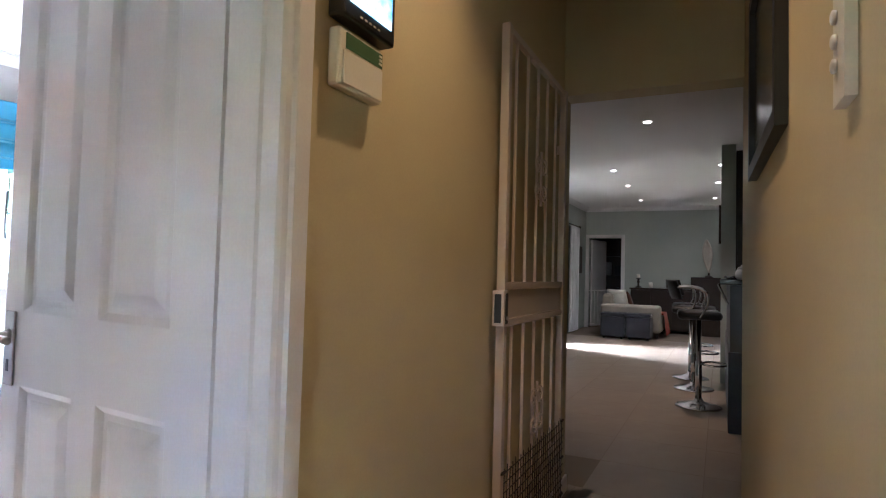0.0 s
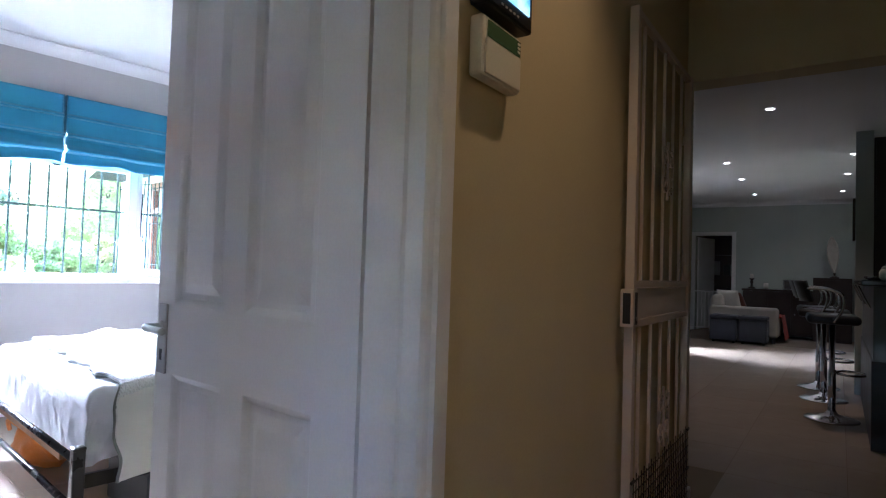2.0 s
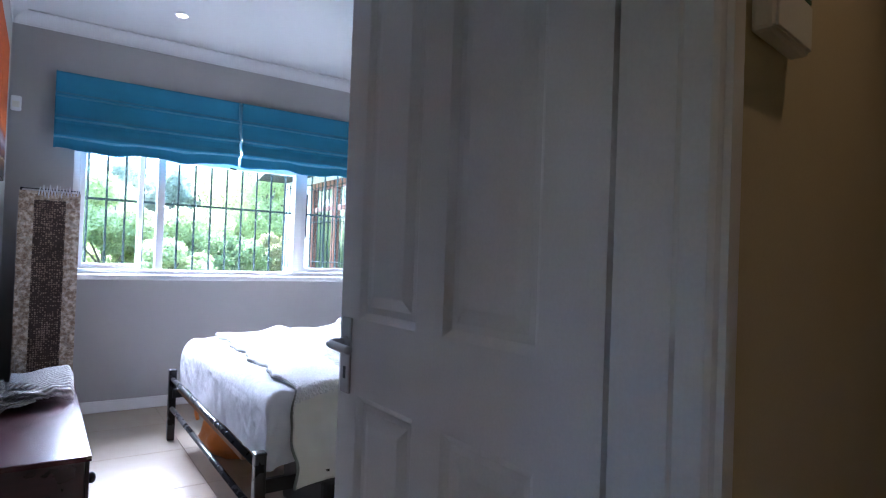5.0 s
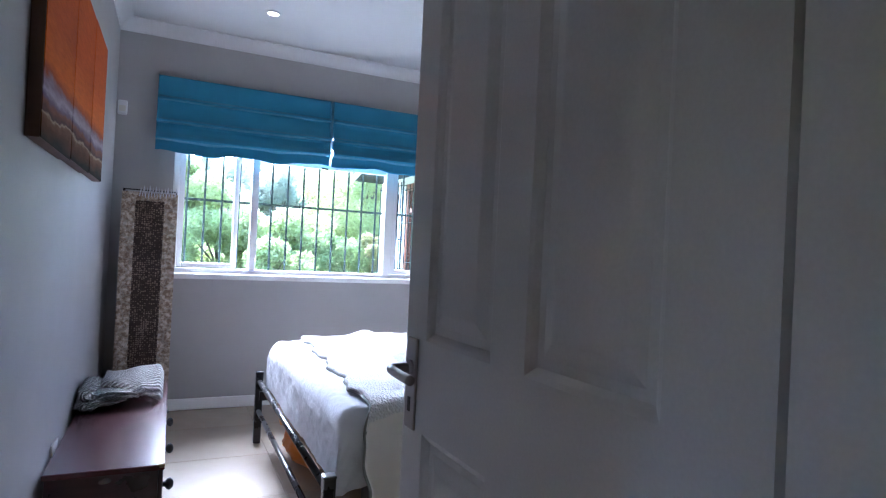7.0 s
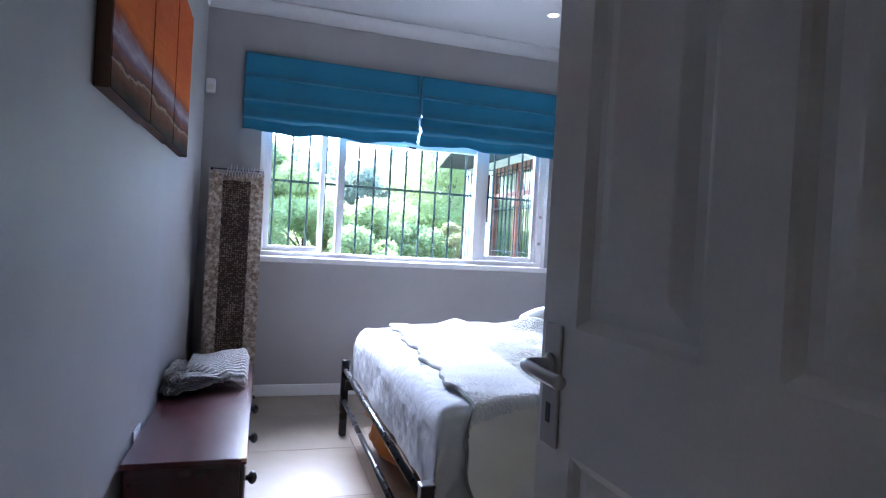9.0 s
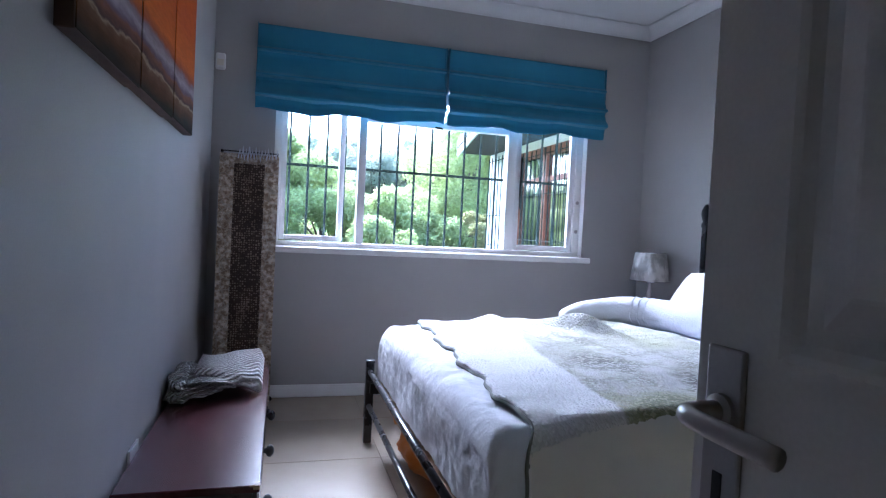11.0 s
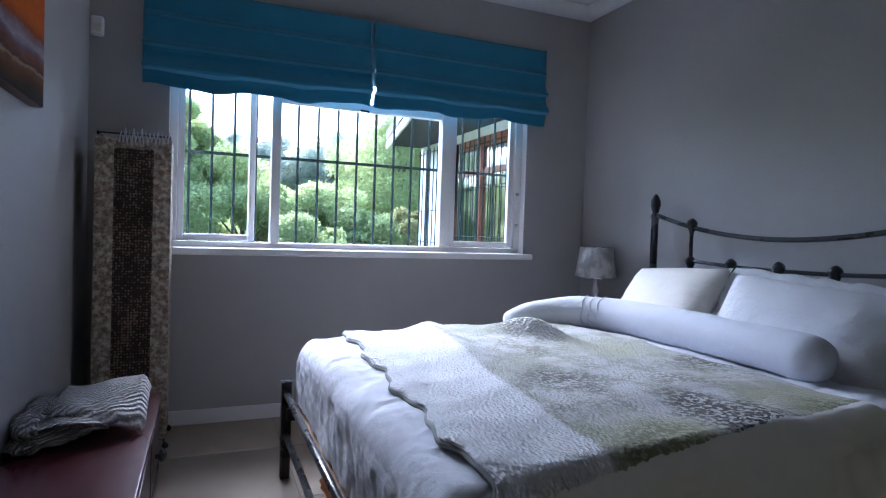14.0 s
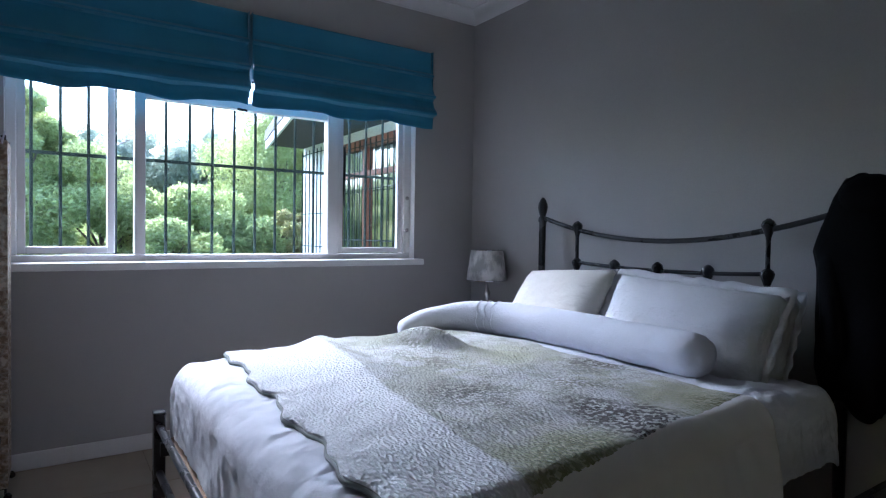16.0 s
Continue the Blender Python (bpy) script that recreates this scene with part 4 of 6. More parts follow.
part("pot", lathe([(0.03, 0), (0.05, 0.02), (0.05, 0.06), (0.035, 0.085)], seg=16), M_TRIM, jar, "", True)
part("lid", lathe([(0.037, 0.086), (0.03, 0.10), (0.008, 0.108), (0.01, 0.12)], seg=16), M_TRIM, jar, "", True)
tray = cthing("tray", "small pale tray on the bar top", "tray", 4.75, -1.05, 1.185)
part("dish", lathe([(0.08, 0), (0.11, 0.015), (0.112, 0.03), (0.105, 0.03), (0.078, 0.006)], seg=20), M_CHROME, tray)

M_SEAT = paint("black_leatherette", (0.012, 0.012, 0.013), 0.35, relief=0.25)


def bar_stool(u, v, turn):
    """Gas-lift stool: the back lies towards +y."""
    st = cthing("bar_stool", "black and chrome swivel bar stool at the counter", "bar stool", u, v, 0, turn, "bar stools at the counter")
    part("base", lathe([(0.205, 0), (0.205, 0.008), (0.19, 0.018), (0.10, 0.035), (0.045, 0.055), (0.035, 0.075)], seg=32), M_CHROME, st, "round chrome base", True)
    part("column", lathe([(0.030, 0.07), (0.030, 0.42), (0.022, 0.425), (0.022, 0.80)], seg=16), M_CHROME, st, "", True)
    ring = [(0.15 * math.cos(a), -0.09 + 0.15 * math.sin(a), 0.40) for a in [math.pi * (1 + k / 14) for k in range(15)]]
    part("footrest", tube([(0.02, -0.02, 0.40)] + ring[::-1] + [(-0.02, -0.02, 0.40)], 0.010, 8), M_CHROME, st, "chrome footrest loop", True)
    part("seat", soft_box((-0.20, -0.19, 0.81), (0.20, 0.19, 0.89), 0.035, 0.004), M_SEAT, st, "padded black seat", True)
    part("backrest", grid_mesh(lambda a, b: (0.21 * math.sin((a - 0.5) * 2.4), 0.12 + 0.12 * math.cos((a - 0.5) * 2.4) + 0.05 * b, 0.99 + 0.17 * b), 16, 4), M_SEAT, st, "curved black back pad", True).modifiers.new("thick", "SOLIDIFY").thickness = 0.035
    for s in (-1, 1):
        part("arm", tube(smooth_line([(s * 0.19, 0.0, 0.83), (s * 0.215, -0.06, 0.95), (s * 0.22, -0.05, 1.06), (s * 0.215, 0.06, 1.10), (s * 0.18, 0.20, 1.10)], 5), 0.011, 8), M_CHROME, st, "chrome arm", True)
    return st


bar_stool(5.10, -0.735, 4)
bar_stool(6.02, -0.66, -10)
bar_stool(6.75, -0.60, 12)
cup = cthing("kitchen_cupboard", "tall dark kitchen cupboard beyond the bar", "cupboard", 6.62, -2.3)
part("carcass", box((0.02, 0, 0.0), (0.55, 1.226, 2.68), 0.004), M_DARKW, cup)
for k in range(2):
    part("door", box((0.0, 0.01 + k * 0.61, 0.08), (0.018, 0.60 + k * 0.61, 2.64), 0.003), M_DARKW, cup)

# ---- bedroom: bedding ----
def quilt_edge(y):
    return 0.165 + 0.055 * (y - 1.7) + 0.016 * math.sin(y * 15) + 0.006 * math.sin(y * 41)


def quilt_material():
    m, n, l, b = nodes_of("quilted_cotton")
    tc = n.new("ShaderNodeTexCoord")
    sx = n.new("ShaderNodeSeparateXYZ")
    l.new(tc.outputs["Object"], sx.inputs[0])
    co = tc.outputs["Object"]
    pucker = n.new("ShaderNodeTexVoronoi")
    pucker.inputs["Scale"].default_value = 88
    mp = n.new("ShaderNodeMapping")
    mp.inputs["Scale"].default_value = (1.5, 0.8, 0.9)
    mp.inputs["Rotation"].default_value = (0, 0, 0.5)
    l.new(co, mp.inputs[0])
    l.new(mp.outputs[0], pucker.inputs["Vector"])
    big = noise_tex(n, l, co, 3.2, 3)
    mid = noise_tex(n, l, co, 9, 5)
    fine = noise_tex(n, l, co, 62, 3, 0.5)
    field = ramp(n, l, big, [(0.36, (0.38, 0.38, 0.32)), (0.50, (0.55, 0.55, 0.52)), (0.62, (0.40, 0.405, 0.31))])
    pale = ramp(n, l, mid, [(0.52, (0, 0, 0)), (0.62, (1, 1, 1))])
    field = mix(n, l, pale, field, (0.54, 0.54, 0.53))
    leafy = ramp(n, l, fine, [(0.45, (0, 0, 0)), (0.50, (1, 1, 1))])

    def around(x, y, r0, r1):
        v = n.new("ShaderNodeVectorMath")
        v.operation = "DISTANCE"
        flat = n.new("ShaderNodeCombineXYZ")
        l.new(sx.outputs[0], flat.inputs[0])
        l.new(sx.outputs[1], flat.inputs[1])
        l.new(flat.outputs[0], v.inputs[0])
        v.inputs[1].default_value = (x, y, 0)
        wob = math_node(n, l, "ADD", v.outputs["Value"], math_node(n, l, "MULTIPLY", math_node(n, l, "SUBTRACT", mid, 0.5), 0.22))
        return ramp(n, l, wob, [(r0, (1, 1, 1)), (r1, (0, 0, 0))])

    sprig = mix(n, l, 1.0, leafy, ramp(n, l, mid, [(0.40, (0.75, 0.75, 0.75)), (0.56, (0, 0, 0))]), "MULTIPLY")
    field = mix(n, l, sprig, field, (0.25, 0.245, 0.20))
    # printed sprays: sage grounds, olive and brown leaves
    for x, y, r0, r1, c, solid in ((0.64, 1.75, 0.12, 0.26, (0.40, 0.40, 0.25), 1), (1.30, 1.90, 0.10, 0.26, (0.362, 0.355, 0.217), 1), (0.66, 2.40, 0.06, 0.26, (0.362, 0.362, 0.290), 1),
                                   (0.92, 3.25, 0.05, 0.22, (0.377, 0.384, 0.290), 1), (1.25, 2.70, 0.05, 0.30, (0.420, 0.420, 0.275), 1), (0.65, 1.74, 0.10, 0.20, (0.21, 0.22, 0.11), 0),
                                   (1.44, 2.39, 0.06, 0.17, (0.10, 0.085, 0.055), 0), (1.34, 1.83, 0.05, 0.15, (0.189, 0.189, 0.081), 0), (0.99, 1.80, 0.10, 0.18, (0.030, 0.020, 0.016), 0), (0.95, 1.95, 0.05, 0.16, (0.06, 0.045, 0.036), 0),
                                   (0.72, 2.31, 0.07, 0.20, (0.11, 0.105, 0.08), 0), (1.10, 2.20, 0.03, 0.13, (0.203, 0.196, 0.135), 0), (0.85, 2.75, 0.03, 0.15, (0.216, 0.209, 0.149), 0)):
        k = around(x, y, r0, r1)
        field = mix(n, l, k if solid else mix(n, l, 1.0, k, leafy, "MULTIPLY"), field, c)
    rag = math_node(n, l, "MULTIPLY", math_node(n, l, "SUBTRACT", fine, 0.5), 0.07)
    ex = math_node(n, l, "ADD", math_node(n, l, "SUBTRACT", sx.outputs[0], math_node(n, l, "MULTIPLY", sx.outputs[1], 0.11)), math_node(n, l, "MULTIPLY", rag, 0.35))
    fx = ramp(n, l, ex, [(0.262, (0, 0, 0)), (0.278, (1, 1, 1))])
    ey = math_node(n, l, "ADD", math_node(n, l, "SUBTRACT", sx.outputs[1], math_node(n, l, "MULTIPLY", sx.outputs[0], 0.13)), math_node(n, l, "MULTIPLY", rag, 0.25))
    fy = math_node(n, l, "GREATER_THAN", ey, 1.655)
    mask = mix(n, l, 1.0, fx, fy, "MULTIPLY")
    band = ramp(n, l, mid, [(0.3, (0.70, 0.70, 0.71)), (0.7, (0.78, 0.78, 0.79))])
    # shadow between the puckers, multiplied into the quilt colour
    tuft_shade = ramp(n, l, pucker.outputs["Distance"], [(0.10, (1.0, 1.0, 1.0)), (0.70, (0.86, 0.86, 0.86))])
    l.new(mix(n, l, fy, (0.74, 0.72, 0.70), mix(n, l, 1.0, mix(n, l, mask, band, field), tuft_shade, "MULTIPLY")), b.inputs["Base Color"])
    b.inputs["Roughness"].default_value = 0.9
    b.inputs["Sheen Weight"].default_value = 0.15
    h = math_node(n, l, "ADD", pucker.outputs["Distance"], math_node(n, l, "MULTIPLY", fine, 0.5))
    bump(n, l, b, math_node(n, l, "MULTIPLY", h, fy), 0.8, 0.010)
    return m


M_QUILT = quilt_material()
M_PIPE = cloth("grey_green_binding", (0.20, 0.22, 0.20), 0.9, relief=0.4)
quilt = thing("quilt", "white and sage quilt with a leafy pattern and scalloped grey binding", "quilt")
QX1, QY0, QY1 = 1.47, MY0 - 0.36, MY1 + 0.20


def quilt_pt(a, b, lift=0.016):
    t = QY0 + (QY1 - QY0) * b
    e = quilt_edge(t)
    s = e + (QX1 + 0.02 * math.sin(t * 9) - e) * a
    y, zy = over_edge(t, MY0 - 0.015, MY1 + 0.015, 0.08)
    z = mattress_top(s, t) + lift + zy
    hump = 0.09 * math.exp(-(((s - 1.02) * 0.9 + (t - 3.02) * 0.45) / 0.048) ** 2 - ((t - 3.02) / 0.17) ** 2)
    hump += 0.03 * math.exp(-(((s - 0.60) - (t - 2.9) * 0.1) / 0.07) ** 2) * min(1, max(0, (t - 2.3) / 0.6))
    w = 0.010 * noise.noise((s * 5, t * 5, 2.0)) + 0.006 * noise.noise((s * 13, t * 13, 4.0))
    if zy < -0.08:
        out = (0.025 + 0.03 * (0.5 + 0.5 * math.sin(s * 13 + 1.2 * math.sin(s * 4)))) * min(1, (-zy - 0.08) / 0.25)
        y += (-1 if t < 2.5 else 1) * (out + w)
        s += 0.10 * a * max(0, -zy - 0.1) * (1 if t < 2.5 else 0)
    else:
        z += w + hump
    return (s, y + taper(s, y), z)


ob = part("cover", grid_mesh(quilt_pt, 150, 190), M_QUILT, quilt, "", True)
ob.modifiers.new("thick", "SOLIDIFY").thickness = -0.008
for dx, r, lf in ((0.0, 0.0075, 0.012), (0.026, 0.004, 0.020)):
    edge = []
    for k in range(151):
        p = Vector(quilt_pt(dx, k / 150, lf))
        edge.append(p)
    part("binding", tube(edge, r, 6), M_PIPE, quilt, "grey-green piped binding", True)

bol = thing("bolster", "long white stuffed body pillow across the bed", "bolster")
line = smooth_line([(1.16, 3.50, 0.655), (1.32, 3.475, 0.705), (1.48, 3.36, 0.735), (1.60, 3.15, 0.745), (1.64, 2.8, 0.745), (1.65, 2.45, 0.74), (1.65, 2.06, 0.735)], 10)
rad = []
for k in range(len(line)):
    q = min(k, len(line) - 1 - k)
    r = (0.058 + 0.028 * min(1, k / 24)) * min(1.0, math.sqrt(max(0.0, 1 - (1 - min(1, q / 5)) ** 2)) + 0.12)
    rad.append(r)
bm = tube(line, rad, 26)
for v in bm.verts:
    v.co += Vector((0, 0, 0.006 * noise.noise(v.co * 9))) + v.co.normalized() * 0.003 * noise.noise(v.co * 30)
part("case", bm, M_SHEET, bol, "", True)
for k in (24, 26, 28):
    ax = (Vector(line[k + 1]) - Vector(line[k - 1])).normalized()
    sd = ax.cross(Vector((0, 0, 1))).normalized()
    up = sd.cross(ax)
    ring = [Vector(line[k]) + ax * 0.004 * math.sin(6 * q) + (sd * math.cos(q) + up * math.sin(q)) * (rad[k] + 0.002) for q in [w * 2 * math.pi / 36 for w in range(37)]]
    part("seam", tube(ring, 0.0022, 5), M_SHEET, bol, "raised stitched seam", True)


def pillow(name_label, m, w, h, d, mat, seed, flange=0.0):
    th = tagged(new("pillow"), name_label, "pillow", "pillows on the bed")
    th.matrix_world = m
    bpy.context.view_layer.update()
    part("case", cushion(w, h, d, seed), mat, th, "", True)
    if flange:
        def f(a, b):
            ang = a * 2 * math.pi
            c, s = math.cos(ang), math.sin(ang)
            k = 1 / max(abs(c), abs(s))
            ex, ez = c * k, s * k
            return (ex * (w / 2 * 0.95 + flange * b), 0.010 * math.sin(ang * 19 + seed) * b + 0.006 * noise.noise((ex * 9, ez * 9, seed)), ez * (h / 2 * 0.95 + flange * b))
        part("flange", grid_mesh(f, 120, 2), mat, th, "", True).modifiers.new("thick", "SOLIDIFY").thickness = 0.003
    return th


pillow("white pillow standing against the headboard", pose(2.00, 2.92, 0.785, 24, 0, 90), 0.66, 0.38, 0.15, M_CASE, 4.0, 0.02)
pillow("white pillow behind the front pillow", pose(2.01, 2.27, 0.775, 24, 0, 91), 0.62, 0.38, 0.15, M_CASE, 7.0, 0.03)
pillow("plump ivory pillow leaning by the bedside lamp", pose(1.85, 3.08, 0.812, 34, 4, 84), 0.70, 0.44, 0.19, M_IVORY, 1.0)
pillow("white pillow with a flanged edge near the coat", pose(1.87, 2.35, 0.80, 30, -3, 93), 0.77, 0.41, 0.20, M_CASE, 2.0, 0.04)

# coat over the headboard post
coat = thing("coat", "black wool coat hung over the headboard post", "coat", (2.12, 1.775, 0))


def coat_pt(a, b):
    z = 1.42 - 0.86 * b
    ang = a * 2 * math.pi
    base = [(0.0, 0.01), (0.03, 0.055), (0.10, 0.085), (0.2, 0.115), (0.32, 0.155), (0.40, 0.145), (0.6, 0.15), (0.85, 0.145), (1.0, 0.10)]
    for (b0, r0), (b1, r1) in zip(base, base[1:]):
        if b <= b1:
            r = r0 + (r1 - r0) * (b - b0) / (b1 - b0)
            break
    folds = 1 + 0.16 * b * math.sin(ang * 5 + 3 * b) + 0.20 * noise.noise((math.cos(ang) * 1.5, math.sin(ang) * 1.5, z * 4))
    return (-0.025 + r * 0.62 * folds * math.cos(ang), -0.01 * b + r * 1.0 * folds * math.sin(ang), z + 0.03 * math.sin(ang * 3) * b)


part("body", grid_mesh(coat_pt, 60, 40), M_COAT, coat, "", True)
part("sleeve", tube(smooth_line([(-0.04, 0.05, 1.22), (-0.07, 0.07, 1.10), (-0.085, 0.055, 0.92), (-0.085, 0.04, 0.74)], 6), [0.03] + [0.045] * 17 + [0.036], 12), M_COAT, coat, "", True)
part("hood", grid_mesh(lambda a, b: (-0.02 + 0.09 * math.sin(b * math.pi) * math.cos(a * 6.283), -0.03 + 0.105 * math.sin(b * math.pi) * math.sin(a * 6.283), 1.33 - 0.085 * math.cos(b * math.pi)), 24, 14), M_COAT, coat, "", True)
cable = thing("charger_cable", "thin white charger cable beside the bed", "cable")
part("wire", tube(smooth_line([(2.19, 1.60, 0.62), (2.18, 1.58, 0.40), (2.16, 1.56, 0.20), (2.02, 1.50, 0.03), (1.85, 1.46, 0.004)], 8), 0.003, 6), M_TRIM, cable, "", True)

# bedside table and lamp
ns = thing("bedside_table", "small dark wooden bedside table in the corner", "bedside table", (1.84, 3.70, 0))
part("top", box((0, 0, 0.575), (0.36, 0.42, 0.60), 0.004), M_DARKW, ns)
part("carcass", box((0.015, 0.015, 0.30), (0.35, 0.405, 0.574), 0.003), M_DARKW, ns)
dr = part("drawer", box((0.002, 0.03, 0.33), (0.0145, 0.39, 0.55), 0.003), M_DARKW, ns)
part("knob", lathe([(0.010, 0), (0.013, 0.012), (0.004, 0.02)], seg=10, m=pose(0.002, 0.21, 0.45, 0, -90, 0)), M_STEEL, dr)
for x in (0.02, 0.31):
    for y in (0.02, 0.37):
        part("leg", box((x, y, 0), (x + 0.03, y + 0.03, 0.30)), M_DARKW, ns)


def shade_material():
    m, n, l, b = nodes_of("embossed_grey_shade")
    co = coords(n, l, (1, 1, 0.6))
    v = n.new("ShaderNodeTexVoronoi")
    v.inputs["Scale"].default_value = 26
    l.new(co, v.inputs["Vector"])
    f = noise_tex(n, l, co, 20, 5)
    l.new(ramp(n, l, f, [(0.4, (0.34, 0.33, 0.31)), (0.6, (0.62, 0.60, 0.57))]), b.inputs["Base Color"])
    b.inputs["Roughness"].default_value = 0.35
    b.inputs["Metallic"].default_value = 0.15
    bump(n, l, b, v.outputs["Distance"], 0.5, 0.006)
    return m


tl = thing("table_lamp", "small table lamp with an embossed silver-grey shade, switched off", "lamp", (2.062, 3.925, 0.60))
ob = part("shade", lathe([(0.135, 0.275), (0.107, 0.475)], seg=36), shade_material(), tl, "embossed silver-grey shade", True)
part("shade_rim", lathe([(0.1365, 0.272), (0.138, 0.277), (0.134, 0.279)], seg=36), M_CHROME, tl)
part("shade_rim", lathe([(0.1065, 0.471), (0.109, 0.477), (0.104, 0.479)], seg=36), M_CHROME, tl)
part("base", lathe([(0.07, 0), (0.07, 0.012), (0.03, 0.025), (0.018, 0.05), (0.032, 0.085), (0.036, 0.10), (0.018, 0.125), (0.012, 0.15), (0.028, 0.185), (0.014, 0.215), (0.010, 0.29)], seg=20), M_STEEL, tl, "turned metal base", True)

# ---- chest, throw, lantern, paintings, sensor ----
chest = thing("low_chest", "low dark mahogany chest of drawers with a worn top", "chest of drawers", (XL + 0.015, 2.105, 0))
CW, CL, CH = 0.40, 1.52, 0.375


def chest_top_material():
    m, n, l, b = nodes_of("worn_mahogany_top")
    co = coords(n, l)
    g = noise_tex(n, l, coords(n, l, (30, 4, 30)), 1.5, 8, 0.6)
    col = ramp(n, l, g, [(0.3, (0.042, 0.007, 0.010)), (0.7, (0.085, 0.017, 0.020))])
    scr = noise_tex(n, l, coords(n, l, (9, 3, 9)), 4.0, 6, 0.7)
    worn = ramp(n, l, scr, [(0.63, (0, 0, 0)), (0.72, (1, 1, 1))])
    col = mix(n, l, math_node(n, l, "MULTIPLY", worn, 0.25), col, (0.25, 0.20, 0.20))
    l.new(col, b.inputs["Base Color"])
    rr = n.new("ShaderNodeMapRange")
    rr.inputs[3].default_value, rr.inputs[4].default_value = 0.22, 0.28
    l.new(scr, rr.inputs[0])
    l.new(rr.outputs[0], b.inputs["Roughness"])
    b.inputs["Coat Weight"].default_value = 0.3
    b.inputs["Coat Roughness"].default_value = 0.15
    return m


part("top", box((0, 0, CH - 0.022), (CW, CL, CH), 0.004), chest_top_material(), chest, "worn polished top")
part("carcass", box((0.008, 0.012, 0.05), (CW - 0.022, CL - 0.012, CH - 0.023), 0.003), M_MAHOG, chest)
part("plinth", box((0.004, 0.004, 0), (CW - 0.006, CL - 0.004, 0.05), 0.006), M_MAHOG, chest)
for y in (0.012, CL - 0.05):
    part("corner_post", box((CW - 0.022, y, 0.05), (CW - 0.006, y + 0.038, CH - 0.023), 0.004), M_MAHOG, chest, "moulded corner post")
for k in range(3):
    y = 0.06 + k * 0.47
    dr = part("drawer", boxes([((CW - 0.022, y, 0.065), (CW - 0.008, y + 0.455, CH - 0.035)), ((CW - 0.0075, y + 0.03, 0.095), (CW - 0.004, y + 0.425, CH - 0.065))], 0.003), M_MAHOG, chest)
    for dy in (0.23,):
        part("knob", lathe([(0.011, 0), (0.011, 0.010), (0.023, 0.018), (0.026, 0.030), (0.017, 0.041), (0.004, 0.045)], seg=16, m=pose(CW - 0.005, y + dy, 0.19, 0, 90, 0)), M_BLACK, dr, "dark round knob", True)
part("chipped_corner", prism([(CW - 0.03, 0.0005), (CW - 0.001, -0.0008), (CW + 0.0006, 0.03), (CW - 0.008, 0.012)], CH - 0.012, CH + 0.0006), M_BROWN, chest, "chipped bare corner")
slip = tagged(part("paper_slip", box((XL + 0.003, 2.36, CH - 0.02), (XL + 0.010, 2.48, CH + 0.025)), M_TRIM), "white paper slip behind the chest", "paper")


def ribbed(name):
    """Coarse ribbed knit: pale ridges, with groove shade painted into the colour between them."""
    m, n, l, b = nodes_of(name)
    co = coords(n, l)
    w = n.new("ShaderNodeTexWave")
    w.inputs["Scale"].default_value, w.inputs["Distortion"].default_value, w.inputs["Detail"].default_value = 21, 1.6, 2
    w.inputs["Detail Scale"].default_value = 3
    mp = n.new("ShaderNodeMapping")
    mp.inputs["Rotation"].default_value = (0.0, 0.25, 0.9)
    l.new(co, mp.inputs[0])
    l.new(mp.outputs[0], w.inputs[0])
    f = noise_tex(n, l, co, 110, 3)
    c = ramp(n, l, f, [(0.35, (0.58, 0.56, 0.54)), (0.65, (0.80, 0.78, 0.75))])
    groove_shade = ramp(n, l, w.outputs["Fac"], [(0.05, (0.52, 0.50, 0.50)), (0.5, (1, 1, 1))])
    l.new(mix(n, l, 1.0, c, groove_shade, "MULTIPLY"), b.inputs["Base Color"])
    b.inputs["Roughness"].default_value = 0.95
    bump(n, l, b, math_node(n, l, "ADD", w.outputs["Fac"], f), 1.0, 0.014)
    return m


M_RIB = ribbed("ribbed_cotton_throw")
throw = thing("folded_throw", "folded grey-white ribbed cotton throw on the chest", "throw")


def fold_sheet(i, n):
    """One leaf of the fan of folds: a rounded nose towards the door, reaching further along the chest the higher it lies."""
    def f(a, b):
        ang = b * 2 * math.pi
        c, sn = math.cos(ang), math.sin(ang)
        c = math.copysign(abs(c) ** 0.45, c)
        x = -0.850 + (0.15 + 0.028 * i) * a
        front = 2.905 + 0.010 * (i % 2) + 0.006 * i + 0.14 * a ** 1.6 * (1 - 0.05 * i) + 0.008 * math.sin(a * 9 + i * 1.7)
        back = 3.30 + 0.01 * math.sin(i)
        low = 0.376 + i * 0.0185
        pile = low + (0.020 - 0.0035 * i) * math.sin(a * math.pi * 0.8) + 0.006 * math.sin(a * 7 + i * 1.3) - 0.045 * a ** 2 * i / n
        h = 0.0080 + 0.0010 * math.sin(a * 17 + i)
        y = (front + back) / 2 + (back - front) / 2 * c
        e = min(1, a * 14, (1 - a) * 14) ** 0.5
        z = pile + 0.010 + h * sn * e + 0.003 * noise.noise((x * 25, y * 25, i))
        return (x, y, max(z, 0.3765))
    return grid_mesh(f, 44, 30)


for i in range(5):
    part("fold", fold_sheet(i, 5), M_RIB, throw, "", True)


